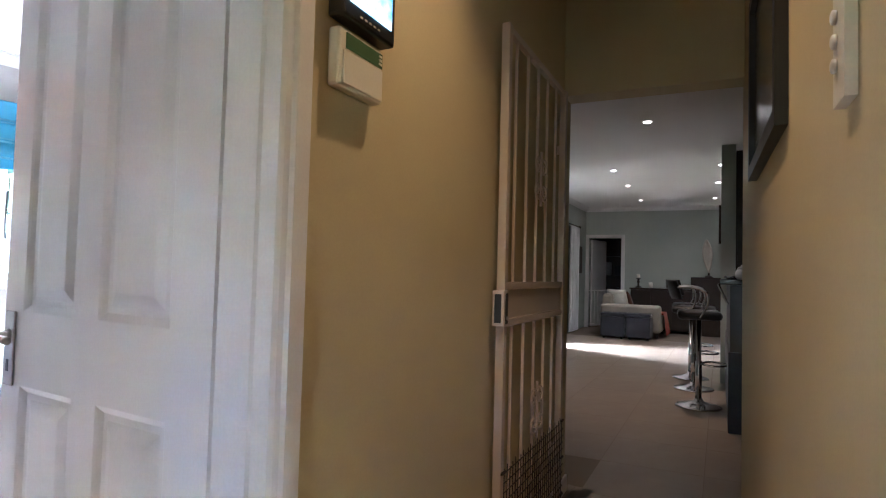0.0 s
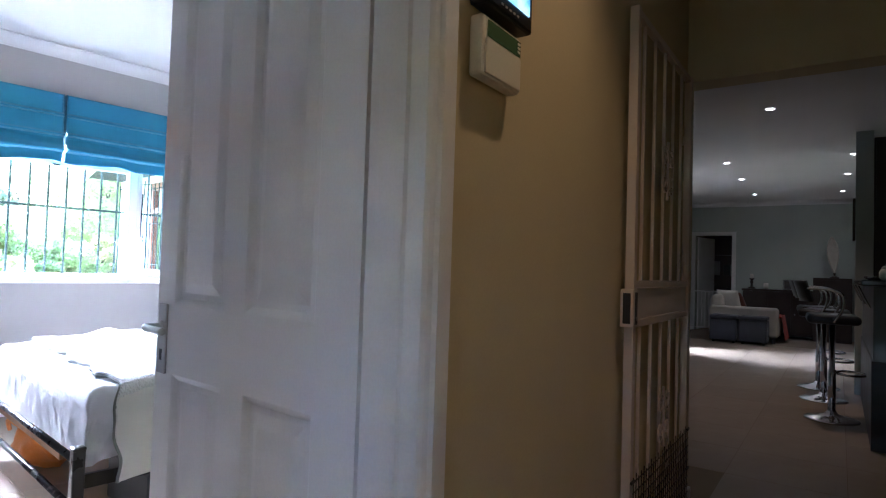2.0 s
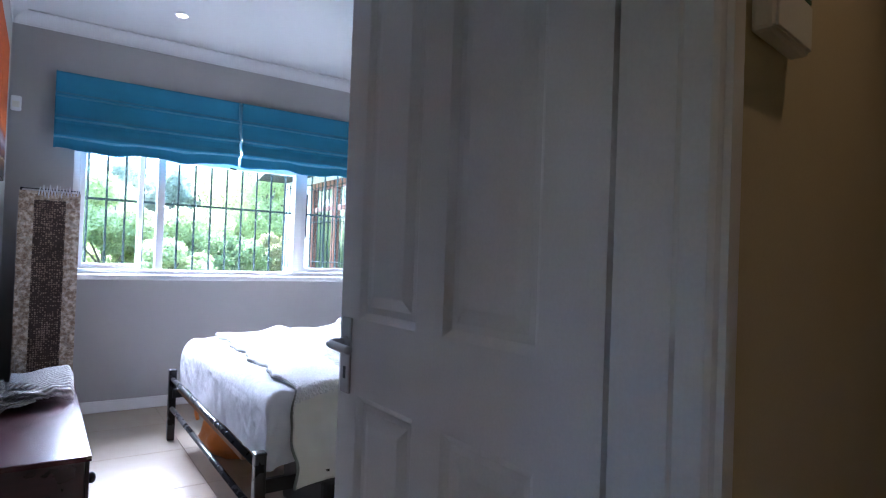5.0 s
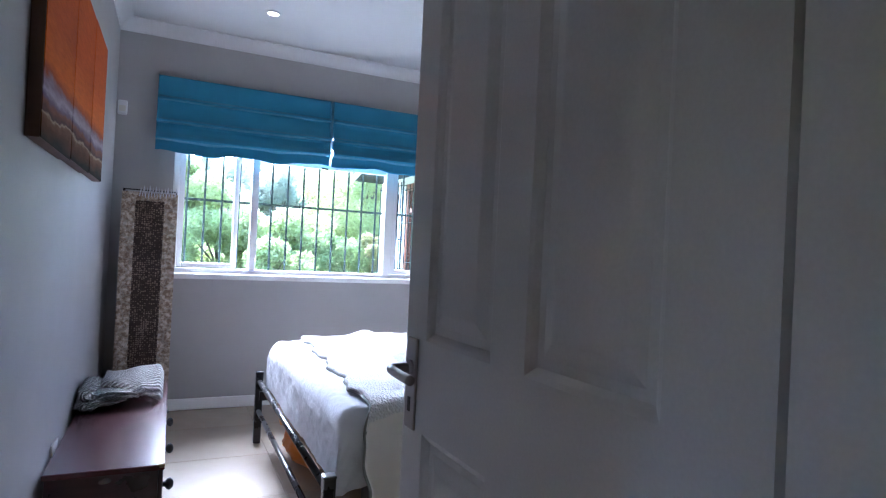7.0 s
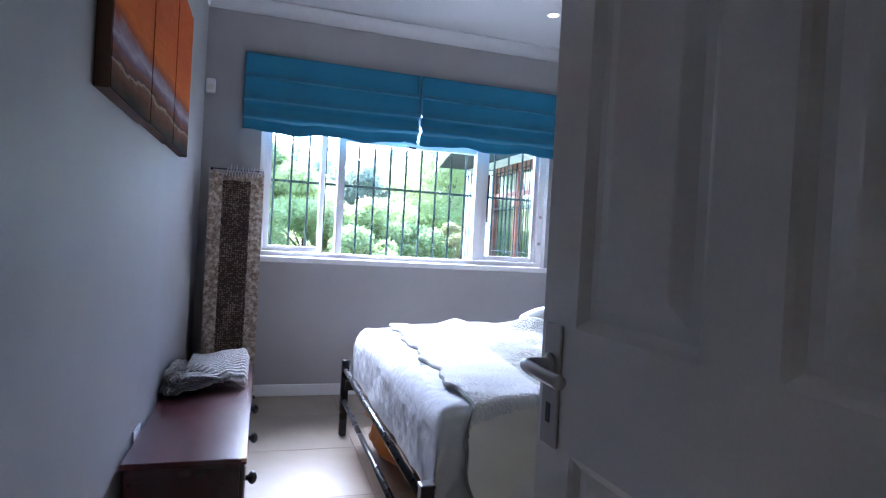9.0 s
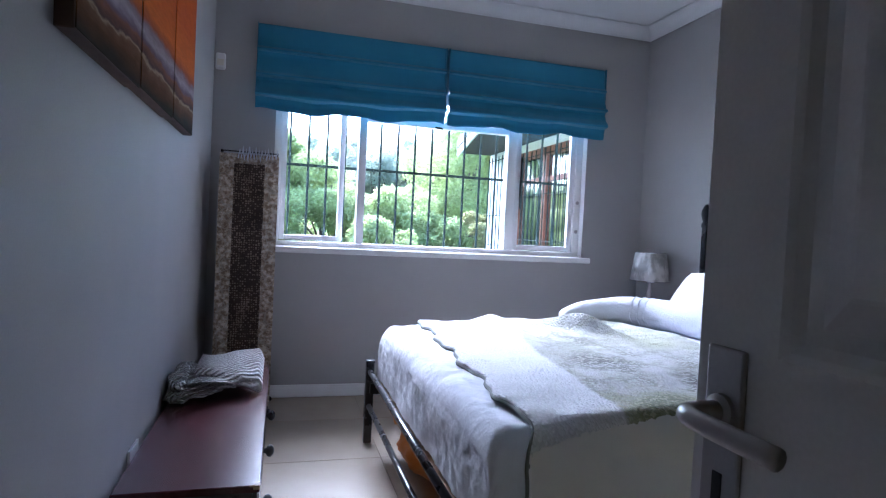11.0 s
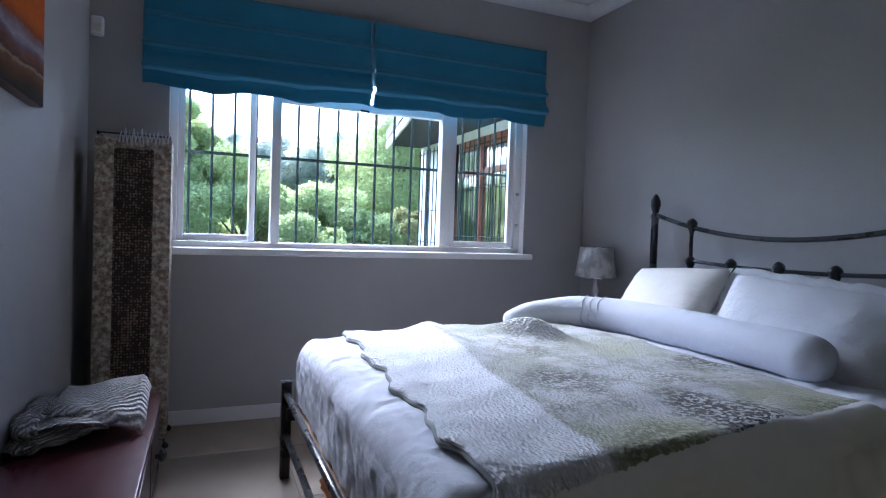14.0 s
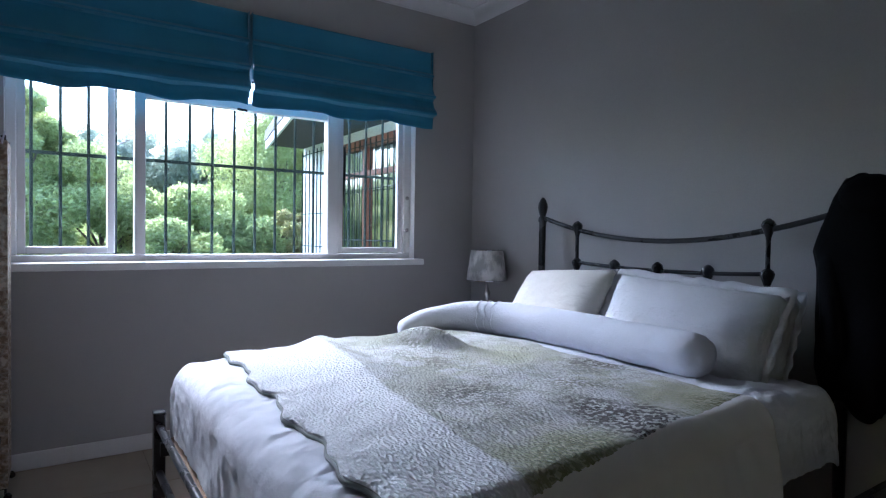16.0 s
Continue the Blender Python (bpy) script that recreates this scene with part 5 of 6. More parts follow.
def end_roll(i):
    """The bunched end against the wall: two loose rolls, one on the other."""
    def f(a, b):
        y = 2.90 + 0.02 * i + 0.40 * a
        ang = b * 2 * math.pi
        e = min(1, a * 9, (1 - a) * 9) ** 0.5
        rx, rz = (0.046, 0.026) if i == 0 else (0.042, 0.034)
        k = 1 + 0.5 * noise.noise((math.cos(ang) * 2.4, math.sin(ang) * 2.4, y * 22 + i * 5))
        return (-0.876 + 0.004 * i + rx * k * e * math.cos(ang), y, max(0.3765, 0.402 + i * 0.050 + rz * k * e * math.sin(ang)))
    return grid_mesh(f, 26, 26)


for i in range(2):
    part("end_roll", end_roll(i), M_RIB, throw, "", True)


def top_fold(a, b):
    """The upper leaf, sloping from a raised back down to the edge of the chest."""
    x = -0.815 + 0.275 * a
    y = 2.985 + 0.07 * a * (1 - b) + 0.03 * (1 - b) * max(0, 1 - a * 3) + 0.33 * b + 0.010 * math.sin(a * 8) * (1 - b)
    front = 0.490 - 0.085 * max(0, (a - 0.2) / 0.8) ** 1.2
    back = 0.488 + 0.040 * a
    z = front + (back - front) * (1 - (1 - b) ** 1.7)
    z += 0.007 * math.sin(a * 10 + b * 2) * (1 - a) - 0.05 * max(0, a - 0.93) / 0.07 * (0.4 + 0.6 * b)
    z -= 0.022 * max(0, 0.10 - b) / 0.10
    return (x, y, max(0.385, z + 0.005 * noise.noise((x * 20, y * 20, 3))))


part("top_fold", grid_mesh(top_fold, 50, 40), M_RIB, throw, "", True).modifiers.new("thick", "SOLIDIFY").thickness = -0.010


def lattice_material():
    m, n, l, b = nodes_of("dark_mosaic_cloth")
    co = coords(n, l)
    v = n.new("ShaderNodeTexVoronoi")
    v.inputs["Scale"].default_value = 74
    v.inputs["Randomness"].default_value = 0.35
    l.new(co, v.inputs["Vector"])
    ring = ramp(n, l, v.outputs["Distance"], [(0.0, (0.07, 0.042, 0.03)), (0.20, (0.09, 0.055, 0.04)), (0.30, (0.36, 0.27, 0.20)), (0.42, (0.30, 0.22, 0.16)), (0.50, (0.06, 0.036, 0.026))])
    slow = noise_tex(n, l, co, 8, 3)
    l.new(mix(n, l, 1.0, ring, ramp(n, l, slow, [(0.3, (0.5, 0.45, 0.4)), (0.7, (1, 1, 1))]), "MULTIPLY"), b.inputs["Base Color"])
    b.inputs["Roughness"].default_value = 0.75
    bump(n, l, b, v.outputs["Distance"], 0.5, 0.004)
    return m


def floral_material():
    m, n, l, b = nodes_of("ivory_brown_floral_cloth")
    co = coords(n, l)
    f = noise_tex(n, l, co, 34, 4, 0.6)
    v = n.new("ShaderNodeTexVoronoi")
    v.feature = "DISTANCE_TO_EDGE"
    v.inputs["Scale"].default_value = 18
    l.new(co, v.inputs["Vector"])
    base = ramp(n, l, f, [(0.42, (0.24, 0.17, 0.115)), (0.52, (0.43, 0.34, 0.25)), (0.60, (0.64, 0.56, 0.45))])
    l.new(mix(n, l, ramp(n, l, v.outputs["Distance"], [(0.02, (0.6, 0.6, 0.6)), (0.06, (0, 0, 0))]), base, (0.42, 0.38, 0.32)), b.inputs["Base Color"])
    b.inputs["Roughness"].default_value = 0.9
    bump(n, l, b, f, 0.4, 0.004)
    return m


lan = thing("floor_lantern", "tall square floor lantern in patterned brown and ivory cloth", "floor lamp", (-0.835, 3.945, 0))
LW, LD, LH = 0.327, 0.27, 1.565
M_LAT, M_FLO = lattice_material(), floral_material()
for x in (0, LW):
    for y in (0, LD):
        part("upright", tube([(min(max(x, 0.008), LW - 0.008), min(max(y, 0.008), LD - 0.008), 0.02), (min(max(x, 0.008), LW - 0.008), min(max(y, 0.008), LD - 0.008), LH)], 0.005, 8), M_BLACK, lan)
        part("ball_foot", lathe([(0.004, 0), (0.014, 0.008), (0.016, 0.018), (0.010, 0.03), (0.005, 0.034)], (x, y, 0), 12), M_BLACK, lan, "", True)
for z in (0.05, LH - 0.005):
    part("hoop", tube([(0.01, 0.01, z), (LW - 0.01, 0.01, z), (LW - 0.01, LD - 0.01, z), (0.01, LD - 0.01, z), (0.01, 0.01, z)], 0.004, 6), M_BLACK, lan)


def wavy_panel(x0, x1, z0, z1, y, seed):
    return grid_mesh(lambda a, b: (x0 + (x1 - x0) * a, y + 0.004 * noise.noise((a * 3, b * 7, seed)), z0 + (z1 - z0) * b), 8, 30)


part("border_panel", wavy_panel(-0.002, 0.079, 0.055, LH - 0.02, -0.004, 1.0), M_FLO, lan, "ivory and brown floral border", True)
part("border_panel", wavy_panel(0.250, LW + 0.002, 0.055, LH - 0.02, -0.004, 2.0), M_FLO, lan, "ivory and brown floral border", True)
part("border_panel", wavy_panel(0.079, 0.250, LH - 0.075, LH - 0.02, -0.004, 5.0), M_FLO, lan, "ivory and brown floral border", True)
part("centre_panel", wavy_panel(0.079, 0.250, 0.055, LH - 0.075, -0.003, 3.0), M_LAT, lan, "dark mosaic-patterned centre", True)
for x in (0.001, LW - 0.001):
    part("side_panel", box((x - 0.001, 0.004, 0.055), (x + 0.001, LD, LH - 0.02)), M_FLO, lan)
part("back_panel", box((0.004, LD - 0.001, 0.055), (LW - 0.004, LD + 0.001, LH - 0.02)), M_FLO, lan)
lace = bmesh.new()
rnd = random.Random(4)
zz = []
for k in range(26):
    zz.append((0.10 + 0.22 * k / 25, -0.010 - 0.006 * rnd.random(), LH - 0.050 + (0.055 if k % 2 else 0.0) + 0.02 * rnd.random()))
add_tube(lace, zz, 0.0045, 5)
add_tube(lace, [(x, y - 0.004, z - 0.012) for x, y, z in zz[3:20]], 0.0035, 5)
part("lacing", lace, M_SHEET, lan, "pale zigzag lacing along the top")


def painting_material():
    m, n, l, b = nodes_of("sunset_canvas")
    tc = n.new("ShaderNodeTexCoord")
    sx = n.new("ShaderNodeSeparateXYZ")
    l.new(tc.outputs["Object"], sx.inputs[0])
    wob = noise_tex(n, l, coords(n, l, (1, 1, 3)), 5, 4)
    # height above the falling wave line
    h = math_node(n, l, "SUBTRACT", sx.outputs[2], math_node(n, l, "ADD", 1.665, math_node(n, l, "MULTIPLY", math_node(n, l, "SUBTRACT", sx.outputs[1], 1.64), 0.02)))
    h = math_node(n, l, "ADD", h, math_node(n, l, "MULTIPLY", math_node(n, l, "SUBTRACT", wob, 0.5), 0.08))
    q = math_node(n, l, "ADD", math_node(n, l, "MULTIPLY", h, 2.0), 0.5)
    col = ramp(n, l, q, [(0.20, (0.035, 0.028, 0.018)), (0.29, (0.12, 0.05, 0.02)), (0.345, (0.20, 0.10, 0.05)), (0.36, (0.42, 0.30, 0.20)), (0.375, (0.10, 0.05, 0.04)),
                         (0.43, (0.24, 0.10, 0.06)), (0.46, (0.19, 0.13, 0.18)), (0.51, (0.42, 0.35, 0.40)), (0.56, (0.28, 0.20, 0.24)), (0.60, (0.36, 0.09, 0.03)), (0.68, (0.62, 0.14, 0.012)), (0.98, (0.50, 0.095, 0.012))])
    streak = noise_tex(n, l, coords(n, l, (1, 2, 14)), 6, 5)
    l.new(mix(n, l, 0.45, col, ramp(n, l, streak, [(0.3, (0.55, 0.5, 0.45)), (0.7, (1.0, 1.0, 1.0))]), "MULTIPLY"), b.inputs["Base Color"])
    b.inputs["Roughness"].default_value = 0.85
    b.inputs["Specular IOR Level"].default_value = 0.15
    bump(n, l, b, streak, 0.25, 0.004)
    return m


M_PAINTING = painting_material()
M_CANVE = paint("dark_canvas_edge", (0.09, 0.045, 0.03), 0.6, vary=0.3, big=9)
for y0, y1, z0, z1 in ((1.64, 2.175, 1.512, 2.215), (2.19, 2.695, 1.518, 2.22), (2.71, 3.19, 1.525, 2.225)):
    pt = thing("canvas_painting", "unframed canvas panel painted with an orange sunset and grey wave", "painting", (0, 0, 0), group="sunset triptych")
    part("stretcher", box((XL + 0.002, y0, z0), (XL + 0.040, y1, z1), 0.003), M_CANVE, pt)
    part("canvas", box((XL + 0.0395, y0 + 0.002, z0 + 0.002), (XL + 0.0425, y1 - 0.002, z1 - 0.002), 0.001), M_PAINTING, pt, "orange and violet painted face")
pir = thing("alarm_sensor", "small white alarm sensor in the room corner", "sensor", (-0.885, YW, 2.15))
part("housing", box((-0.03, -0.042, -0.05), (0.03, -0.001, 0.05), 0.012, None, 3), M_TRIM, pir)
part("lens", box((-0.02, -0.0445, -0.03), (0.02, -0.0415, 0.01), 0.003), M_CREAMPL, pir)

# under the bed
bag = thing("orange_bag", "crumpled orange cloth bag under the bed", "bag", (0.27, 3.02, 0))
bmx = bmesh.new()
bmesh.ops.create_icosphere(bmx, subdivisions=4, radius=1)
for v in bmx.verts:
    d = 1 + 0.25 * noise.noise(v.co * 2) + 0.12 * noise.noise(v.co * 6)
    v.co = Vector((v.co.x * 0.15 * d, v.co.y * 0.24 * d, max(0.0, 0.13 + v.co.z * 0.14 * d)))
part("body", bmx, M_ORANGE, bag, "", True)
part("strap", tube(smooth_line([(-0.12, 0.1, 0.20), (-0.16, 0.16, 0.23), (-0.14, 0.22, 0.16)], 6), 0.012, 6), M_ORANGE, bag)
sb = thing("storage_crate", "black storage crate under the bed", "crate", (0.32, 1.74, 0))
part("bin", box((0, 0, 0), (0.9, 0.5, 0.24), 0.02), M_BLACKPL, sb)
part("lid", box((-0.012, -0.012, 0.242), (0.912, 0.512, 0.268), 0.008), M_BLACKPL, sb)

# ---- outside ----
def ground_material():
    m, n, l, b = nodes_of("garden_ground")
    co = coords(n, l)
    l.new(ramp(n, l, noise_tex(n, l, co, 0.6, 6), [(0.3, (0.05, 0.08, 0.02)), (0.7, (0.10, 0.13, 0.04))]), b.inputs["Base Color"])
    b.inputs["Roughness"].default_value = 0.95
    bump(n, l, b, noise_tex(n, l, co, 9, 5), 0.6, 0.05)
    return m


struct("ground", box((-600, -600, -0.6), (600, 600, -0.35)), ground_material(), "grassy garden ground", "ground")


def leaf_material(name, c1, c2, c3):
    m, n, l, b = nodes_of(name)
    g = n.new("ShaderNodeNewGeometry")
    co = coords(n, l)
    isl = ramp(n, l, g.outputs["Random Per Island"], [(0.0, c1), (0.5, c2), (1.0, c3)])
    clump = noise_tex(n, l, co, 0.9, 4)
    col = mix(n, l, 1.0, isl, ramp(n, l, clump, [(0.3, (0.7, 0.75, 0.7)), (0.7, (1.1, 1.1, 1.0))]), "MULTIPLY")
    l.new(col, b.inputs["Base Color"])
    b.inputs["Roughness"].default_value = 0.55
    tr = n.new("ShaderNodeBsdfTranslucent")
    l.new(col, tr.inputs[0])
    mx = n.new("ShaderNodeMixShader")
    mx.inputs[0].default_value = 0.68
    l.new(b.outputs[0], mx.inputs[1])
    l.new(tr.outputs[0], mx.inputs[2])
    l.new(mx.outputs[0], n["Material Output"].inputs[0])
    return m


M_LEAF = leaf_material("broadleaf_green", (0.34, 0.38, 0.14), (0.46, 0.50, 0.22), (0.60, 0.63, 0.34))
M_LEAF2 = leaf_material("deep_green", (0.28, 0.34, 0.13), (0.37, 0.42, 0.18), (0.47, 0.52, 0.26))
M_LEAFY = leaf_material("yellow_green", (0.34, 0.30, 0.12), (0.38, 0.38, 0.17), (0.42, 0.32, 0.17))
# distant gums: grey-green paled, aerial haze mixed into the leaf colour
M_FAR = leaf_material("far_gum_hazed", (0.38, 0.40, 0.32), (0.45, 0.47, 0.39), (0.52, 0.54, 0.46))
M_BARK = wood("grey_bark", (0.06, 0.045, 0.035), (0.16, 0.13, 0.10), 0.9, (14, 14, 2))


def tree(name, label, x, y, height, rx, low, leaves, size, mat, seed, clumps=26, ry=None, group="garden trees"):
    """Tapered trunk, limbs, and a crown of leaf blades in uneven clumps."""
    rnd = np.random.default_rng(seed)
    base = Vector((x, y, -0.36))
    th = thing(name, label, name.replace("_", " "), tuple(base), group=group)
    ry = ry or rx
    bm = bmesh.new()
    top = height * 0.8
    trunk = [(0.1 * math.sin(k * 0.9 + seed), 0.1 * math.cos(k * 1.1 + seed), top * k / 7) for k in range(8)]
    add_tube(bm, trunk, [max(0.012, height * 0.022 * (1 - k / 8.5)) for k in range(8)], 9)
    cents = []
    for k in range(clumps):
        a = rnd.uniform(0, 2 * math.pi)
        h = rnd.uniform(0, 1) ** 0.8
        prof = math.sin(math.pi * (0.12 + 0.80 * h)) ** 0.6
        rr = prof * rnd.uniform(0.35, 1.0)
        cents.append((rx * rr * math.cos(a), ry * rr * math.sin(a), low + (height - low) * (0.06 + 0.88 * h)))
    for c in cents[::2]:
        s = trunk[min(6, max(1, int(7 * c[2] / height * 0.7)))]
        mid = [(s[i] + c[i]) / 2 + (0.1 if i == 2 else 0) for i in range(3)]
        add_tube(bm, [s, mid, c], [height * 0.009, height * 0.006, height * 0.003], 5)
    part("trunk", bm, M_BARK, th, "rough grey trunk", True)
    cents = np.array(cents)
    idx = rnd.integers(0, clumps, leaves)
    cr = (rx + ry) / 2 * rnd.uniform(0.26, 0.46, clumps)[idx]
    d = rnd.normal(size=(leaves, 3))
    d /= np.linalg.norm(d, axis=1)[:, None]
    p = cents[idx] + d * (cr * rnd.uniform(0.25, 1.0, leaves) ** 0.45)[:, None] * np.array([1, 1, 0.75])
    # each leaf a bent blade of two quads
    ax = rnd.normal(size=(leaves, 3)) + d * 0.6 + np.array([0, 0, -0.35])
    ax /= np.linalg.norm(ax, axis=1)[:, None]
    sd = np.cross(ax, rnd.normal(size=(leaves, 3)))
    sd /= np.linalg.norm(sd, axis=1)[:, None]
    nm = np.cross(ax, sd)
    L = (size * rnd.uniform(0.6, 1.35, leaves))[:, None]
    w = L * 0.30
    pts = np.stack([p, p + ax * L * 0.45 + sd * w + nm * L * 0.08, p + ax * L + nm * L * -0.06, p + ax * L * 0.45 - sd * w + nm * L * 0.08], 1).reshape(-1, 3)
    k = np.arange(leaves) * 4
    faces = np.concatenate([np.stack([k, k + 1, k + 2], 1), np.stack([k, k + 2, k + 3], 1)])
    me = bpy.data.meshes.new("crown")
    me.from_pydata(pts.tolist(), [], faces.tolist())
    me.materials.append(mat)
    ob = new("crown", me)
    ob.parent = th
    return th


tree("tree", "tall leafy green tree at the edge of the lawn", -1.0, 15.0, 4.6, 0.95, 0.4, 38000, 0.075, M_LEAF, 1, 34)
tree("tree", "broad light green tree behind the lawn", 0.55, 14.5, 3.1, 1.35, 0.3, 46000, 0.075, M_LEAF, 2, 36)
tree("tree", "large rounded green tree in the garden", 4.75, 16.5, 4.9, 1.85, 0.5, 90000, 0.07, M_LEAF, 3, 56)
tree("tree", "light green tree in the middle of the garden", 2.3, 13.5, 2.4, 1.05, 0.3, 36000, 0.07, M_LEAF, 4, 34)
tree("tree", "dark green tree beside the house wing", 6.9, 19.5, 4.4, 1.3, 0.5, 26000, 0.09, M_LEAF2, 5)
tree("shrub", "yellow-tinged shrub in the garden", 3.75, 12.6, 1.95, 0.55, 0.2, 12000, 0.065, M_LEAFY, 6, 18)
tree("shrub", "low green shrub on the lawn", 1.5, 12.0, 1.6, 0.8, 0.2, 20000, 0.065, M_LEAF, 7, 24)
tree("shrub", "low green shrub near the boundary", 3.1, 13.0, 1.8, 0.75, 0.2, 18000, 0.065, M_LEAF2, 8, 24)
tree("shrub", "low green shrub by the hedge", -2.2, 13.0, 2.5, 1.1, 0.2, 18000, 0.08, M_LEAF2, 9, 24)
tree("tree", "light green tree beyond the house wing", 9.6, 15.5, 4.4, 1.8, 0.3, 18000, 0.12, M_LEAF, 10)
tree("tree", "leafy tree on the far side of the lawn", -4.5, 17.0, 4.2, 1.9, 0.4, 14000, 0.14, M_LEAF, 11)
for k, (x, y, h) in enumerate(((-0.6, 43, 7.6), (1.2, 45, 8.2), (2.9, 42, 7.4), (4.4, 46, 8.6), (6.0, 43, 7.8), (7.6, 46, 9.0), (9.2, 44, 8.6), (11.0, 47, 9.2), (13.0, 45, 9.0), (-2.6, 45, 8.4), (-6.0, 46, 8.8), (18, 44, 9.0), (24, 46, 9.2))):
    tree("tree", "tall grey-green gum tree in the distance", x, y, h, 1.9, 0.8, 13000, 0.19, M_FAR, 20 + k, 34, group="distant gum trees")
# hedge closing the garden
rnd = np.random.default_rng(77)
nl = 14000
hp = np.stack([rnd.uniform(-25, 30, nl), rnd.uniform(24, 26, nl), -0.35 + rnd.uniform(0, 1, nl) ** 0.9 * (2.3 + 0.6 * np.sin(rnd.uniform(0, 6, nl)))], 1)
o1, o2 = rnd.normal(size=(nl, 3)) * 0.16, rnd.normal(size=(nl, 3)) * 0.16
pts = np.stack([hp, hp + o1, hp + o2], 1).reshape(-1, 3)
me = bpy.data.meshes.new("hedge")
me.from_pydata(pts.tolist(), [], [(3 * k, 3 * k + 1, 3 * k + 2) for k in range(nl)])
me.materials.append(M_LEAF2)
tagged(new("hedge", me), "dense green hedge at the end of the garden", "hedge", "", "stuff")

# projecting wing of the house
M_RENDER = paint("white_plaster_render", (0.74, 0.72, 0.69), 0.8, relief=0.3, grain=90)
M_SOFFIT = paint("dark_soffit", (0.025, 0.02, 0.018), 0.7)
M_SHADEGL = paint("reflecting_glass", (0.50, 0.52, 0.50), 0.10, metal=1.0, relief=0)
WX, WY0, WY1 = 2.50, 4.56, 8.58
EAVE = WY1 + 0.02
wing = thing("house_wing", "white plastered house wing with brown timber windows", "house")
part("wall", boxes([((WX, 7.45, -0.35), (WX + 0.2, WY1, 2.32)), ((WX, 5.85, -0.35), (WX + 0.2, 7.45, 0.35)), ((WX, 5.85, 2.21), (WX + 0.2, 7.45, 2.32)), ((WX, WY0, -0.35), (WX + 0.2, 5.85, 2.32)), ((WX + 0.2, WY1 - 0.2, -0.35), (7.5, WY1, 2.32))]), M_RENDER, wing)
RY, OX0, OX1 = 5.6, 1.40, 1.98      # near end of the eave and its outer edge at both ends
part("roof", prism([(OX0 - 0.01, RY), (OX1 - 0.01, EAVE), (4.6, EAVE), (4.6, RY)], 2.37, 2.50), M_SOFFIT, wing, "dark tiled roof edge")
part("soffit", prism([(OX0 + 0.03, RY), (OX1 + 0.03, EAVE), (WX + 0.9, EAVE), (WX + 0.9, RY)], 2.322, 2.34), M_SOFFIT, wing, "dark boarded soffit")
part("fascia", prism([(OX0, RY), (OX1, EAVE), (OX1 + 0.028, EAVE), (OX0 + 0.028, RY)], 2.27, 2.368), M_RENDER, wing, "white painted fascia board")
wf = part("window", boxes([((WX - 0.02, 5.85, 0.35), (WX + 0.06, 5.93, 2.19)), ((WX - 0.02, 7.37, 0.35), (WX + 0.06, 7.45, 2.21)), ((WX - 0.02, 6.60, 0.35), (WX + 0.06, 6.70, 2.21)), ((WX - 0.02, 5.93, 2.11), (WX + 0.06, 7.37, 2.21)),
                           ((WX - 0.02, 5.93, 0.35), (WX + 0.06, 7.37, 0.45)), ((WX - 0.01, 5.93, 1.80), (WX + 0.05, 7.37, 1.86))], 0.004), M_TEAK, wing, "varnished brown timber window frame")
for y0, y1 in ((5.93, 6.60), (6.70, 7.37)):
    part("glass", box((WX + 0.018, y0, 0.45), (WX + 0.024, y1, 2.11)), M_SHADEGL, wf, "dark reflecting glass")
wb = thing("wing_burglar_bars", "dark steel burglar bars on the wing window", "burglar bars")
for k in range(12):
    y = 5.92 + k * 0.128
    part("bar", tube([(WX - 0.06, y, 0.38), (WX - 0.06, y, 2.19)], 0.007, 6), M_BAR, wb)
for z in (0.5, 1.1, 1.65, 2.12):
    part("cross_bar", tube([(WX - 0.001, 5.87, z), (WX - 0.06, 5.89, z), (WX - 0.06, 7.40, z), (WX - 0.001, 7.43, z)], 0.006, 6), M_BAR, wb)
for k in range(8):
    part("bar", tube([(WX - 0.06, 7.55 + k * 0.13, 0.38), (WX - 0.06, 7.55 + k * 0.13, 2.25)], 0.007, 6), M_BAR, wb)
for z in (1.0, 1.42, 2.2):
    part("cross_bar", tube([(WX - 0.001, 7.50, z), (WX - 0.06, 7.52, z), (WX - 0.06, 8.48, z), (WX - 0.001, 8.50, z)], 0.006, 6), M_BAR, wb)

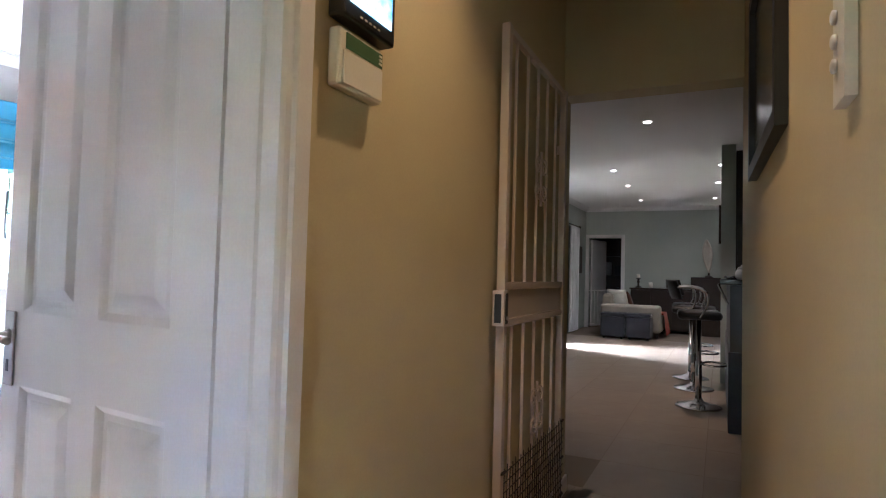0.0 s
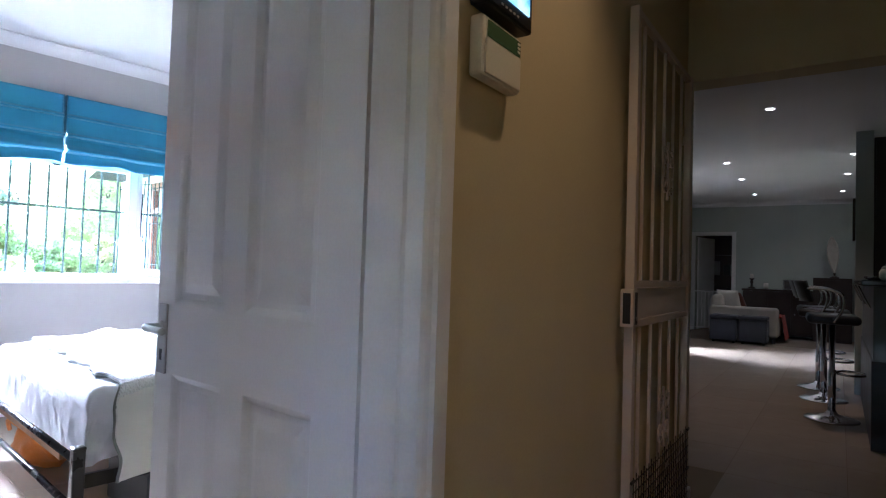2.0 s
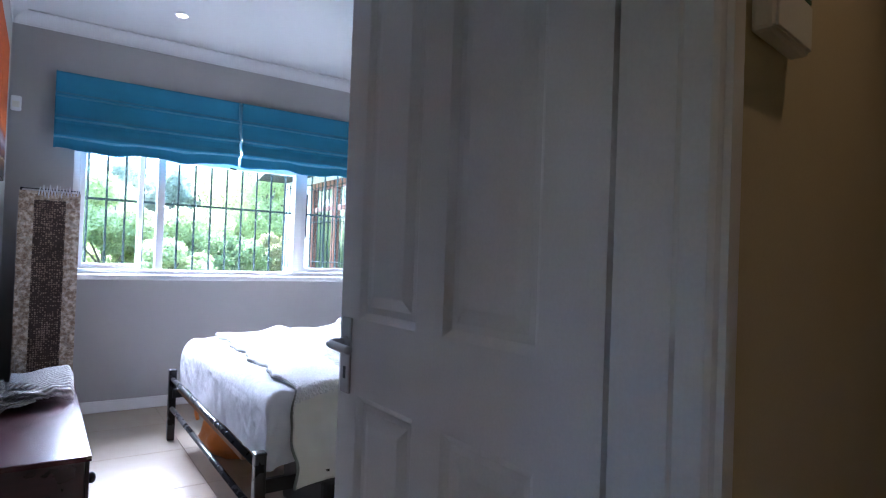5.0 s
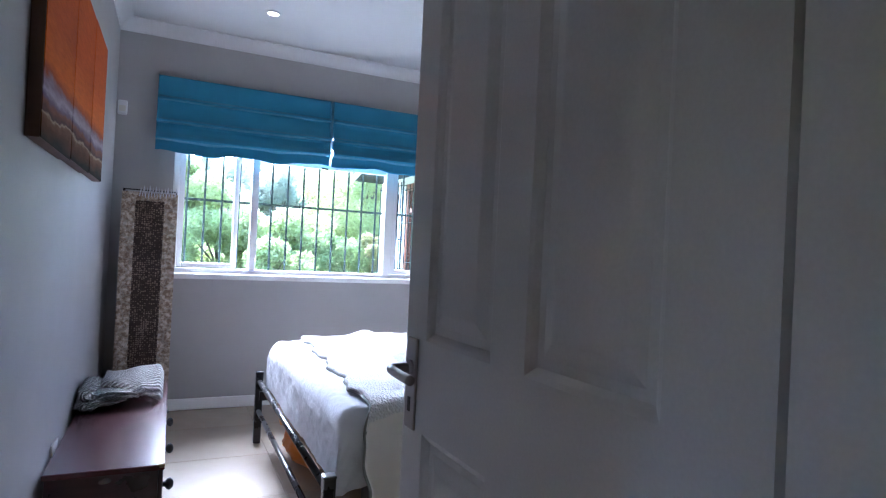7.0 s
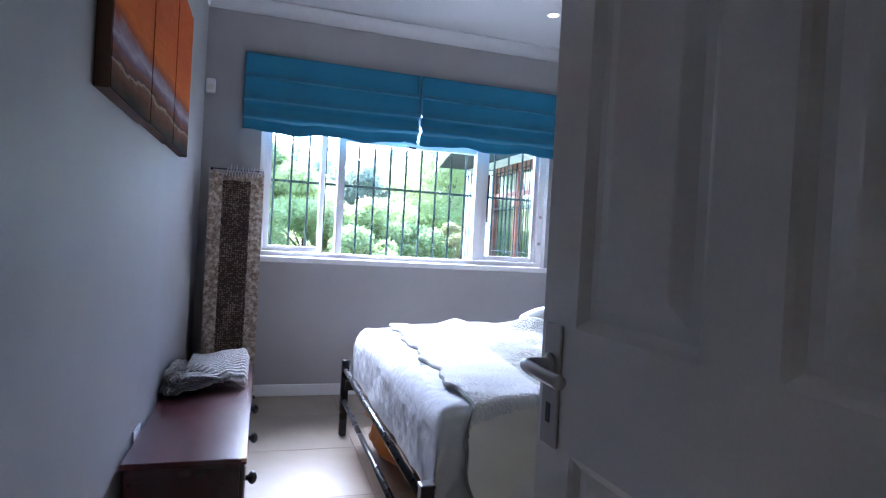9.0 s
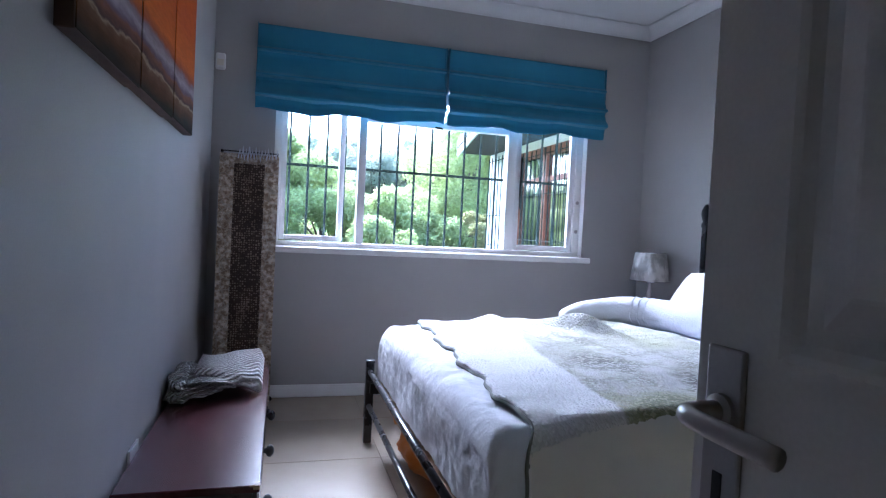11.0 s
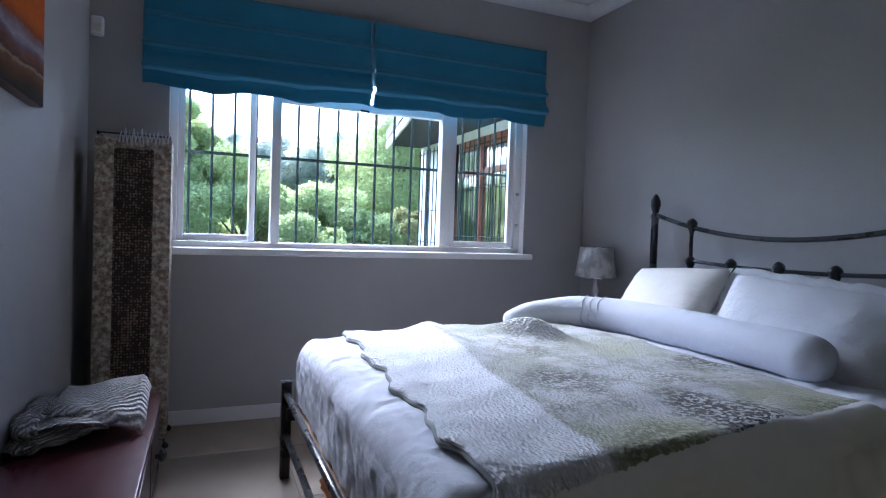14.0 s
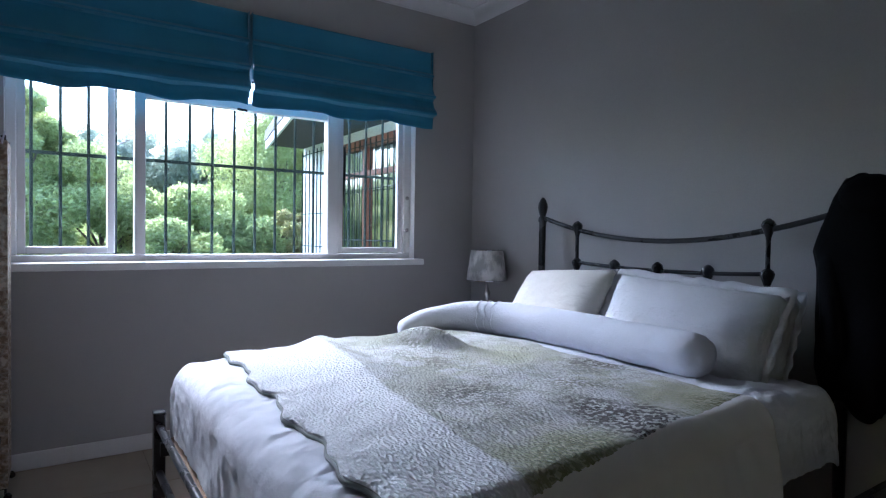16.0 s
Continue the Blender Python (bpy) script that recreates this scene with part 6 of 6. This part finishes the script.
# ---- floor ----
struct("floor", box((-4, -3.8, -0.3), (15.2, 2.3, -0.002), 0, CM), M_GROUT, "grouted bed under the porcelain tiles", "floor")
fl = struct("floor_bedroom", prism([(XL - 0.1, -0.4), (XR + 0.1, 0.1), (XR + 0.1, YW + WT - 0.01), (XL - 0.1, YW + WT - 0.01)], -0.31, -0.003), M_GROUT, "grouted bed under the bedroom tiles", "floor")
TS = 0.61
tile_mesh = bpy.data.meshes.new("tile")
tb = box((0.0015, 0.0015, -0.01), (TS - 0.0015, TS - 0.0015, 0.0), 0.0012, None, 1)
tb.to_mesh(tile_mesh)
tb.free()
tile_mesh.materials.append(M_TILE)


def tile_at(u, v, parent):
    ob = new("tile", tile_mesh)
    ob.parent = parent
    ob.matrix_world = CM @ Matrix.Translation((u, v, 0))


for i in range(-3, 18):
    for j in range(-4, 4):
        u, v = -0.02 + TS * i, -0.22 + TS * j
        if j <= -1 and (u + TS < UE and j < -2):
            continue
        c = CM @ Vector((u + TS / 2, v + TS / 2, 0))
        if j >= 0 and (u < UE - 0.1 or c.x < 2.72):
            continue
        tile_at(u, v, bpy.data.objects["floor"])
strip_mesh = bpy.data.meshes.new("tile")
tb = box((0.0015, 0.0015, -0.01), (TS - 0.0015, 0.249, 0.0), 0.0012, None, 1)
tb.to_mesh(strip_mesh)
tb.free()
strip_mesh.materials.append(M_TILE)
for i in range(-3, 4):
    ob = new("tile", strip_mesh)
    ob.parent = bpy.data.objects["floor"]
    ob.matrix_world = CM @ Matrix.Translation((-0.02 + TS * i, -0.22, 0))
cut_mesh = bpy.data.meshes.new("tile")
tb = box((0.0015, 0.0015, -0.01), (TS - 0.0015, 0.1085, 0.0), 0.0012, None, 1)
tb.to_mesh(cut_mesh)
tb.free()
cut_mesh.materials.append(M_TILE)
for i in range(-2, 5):
    for j in range(-6, 2):
        x, y = 0.05 + TS * i, 3.20 + TS * j
        if x > XR or x + TS < XL or y + TS < 0.1:
            continue
        ob = new("tile", tile_mesh if y > 0.1 else cut_mesh)
        ob.parent = fl
        ob.matrix_world = Matrix.Translation((x, max(y, 0.04), 0))
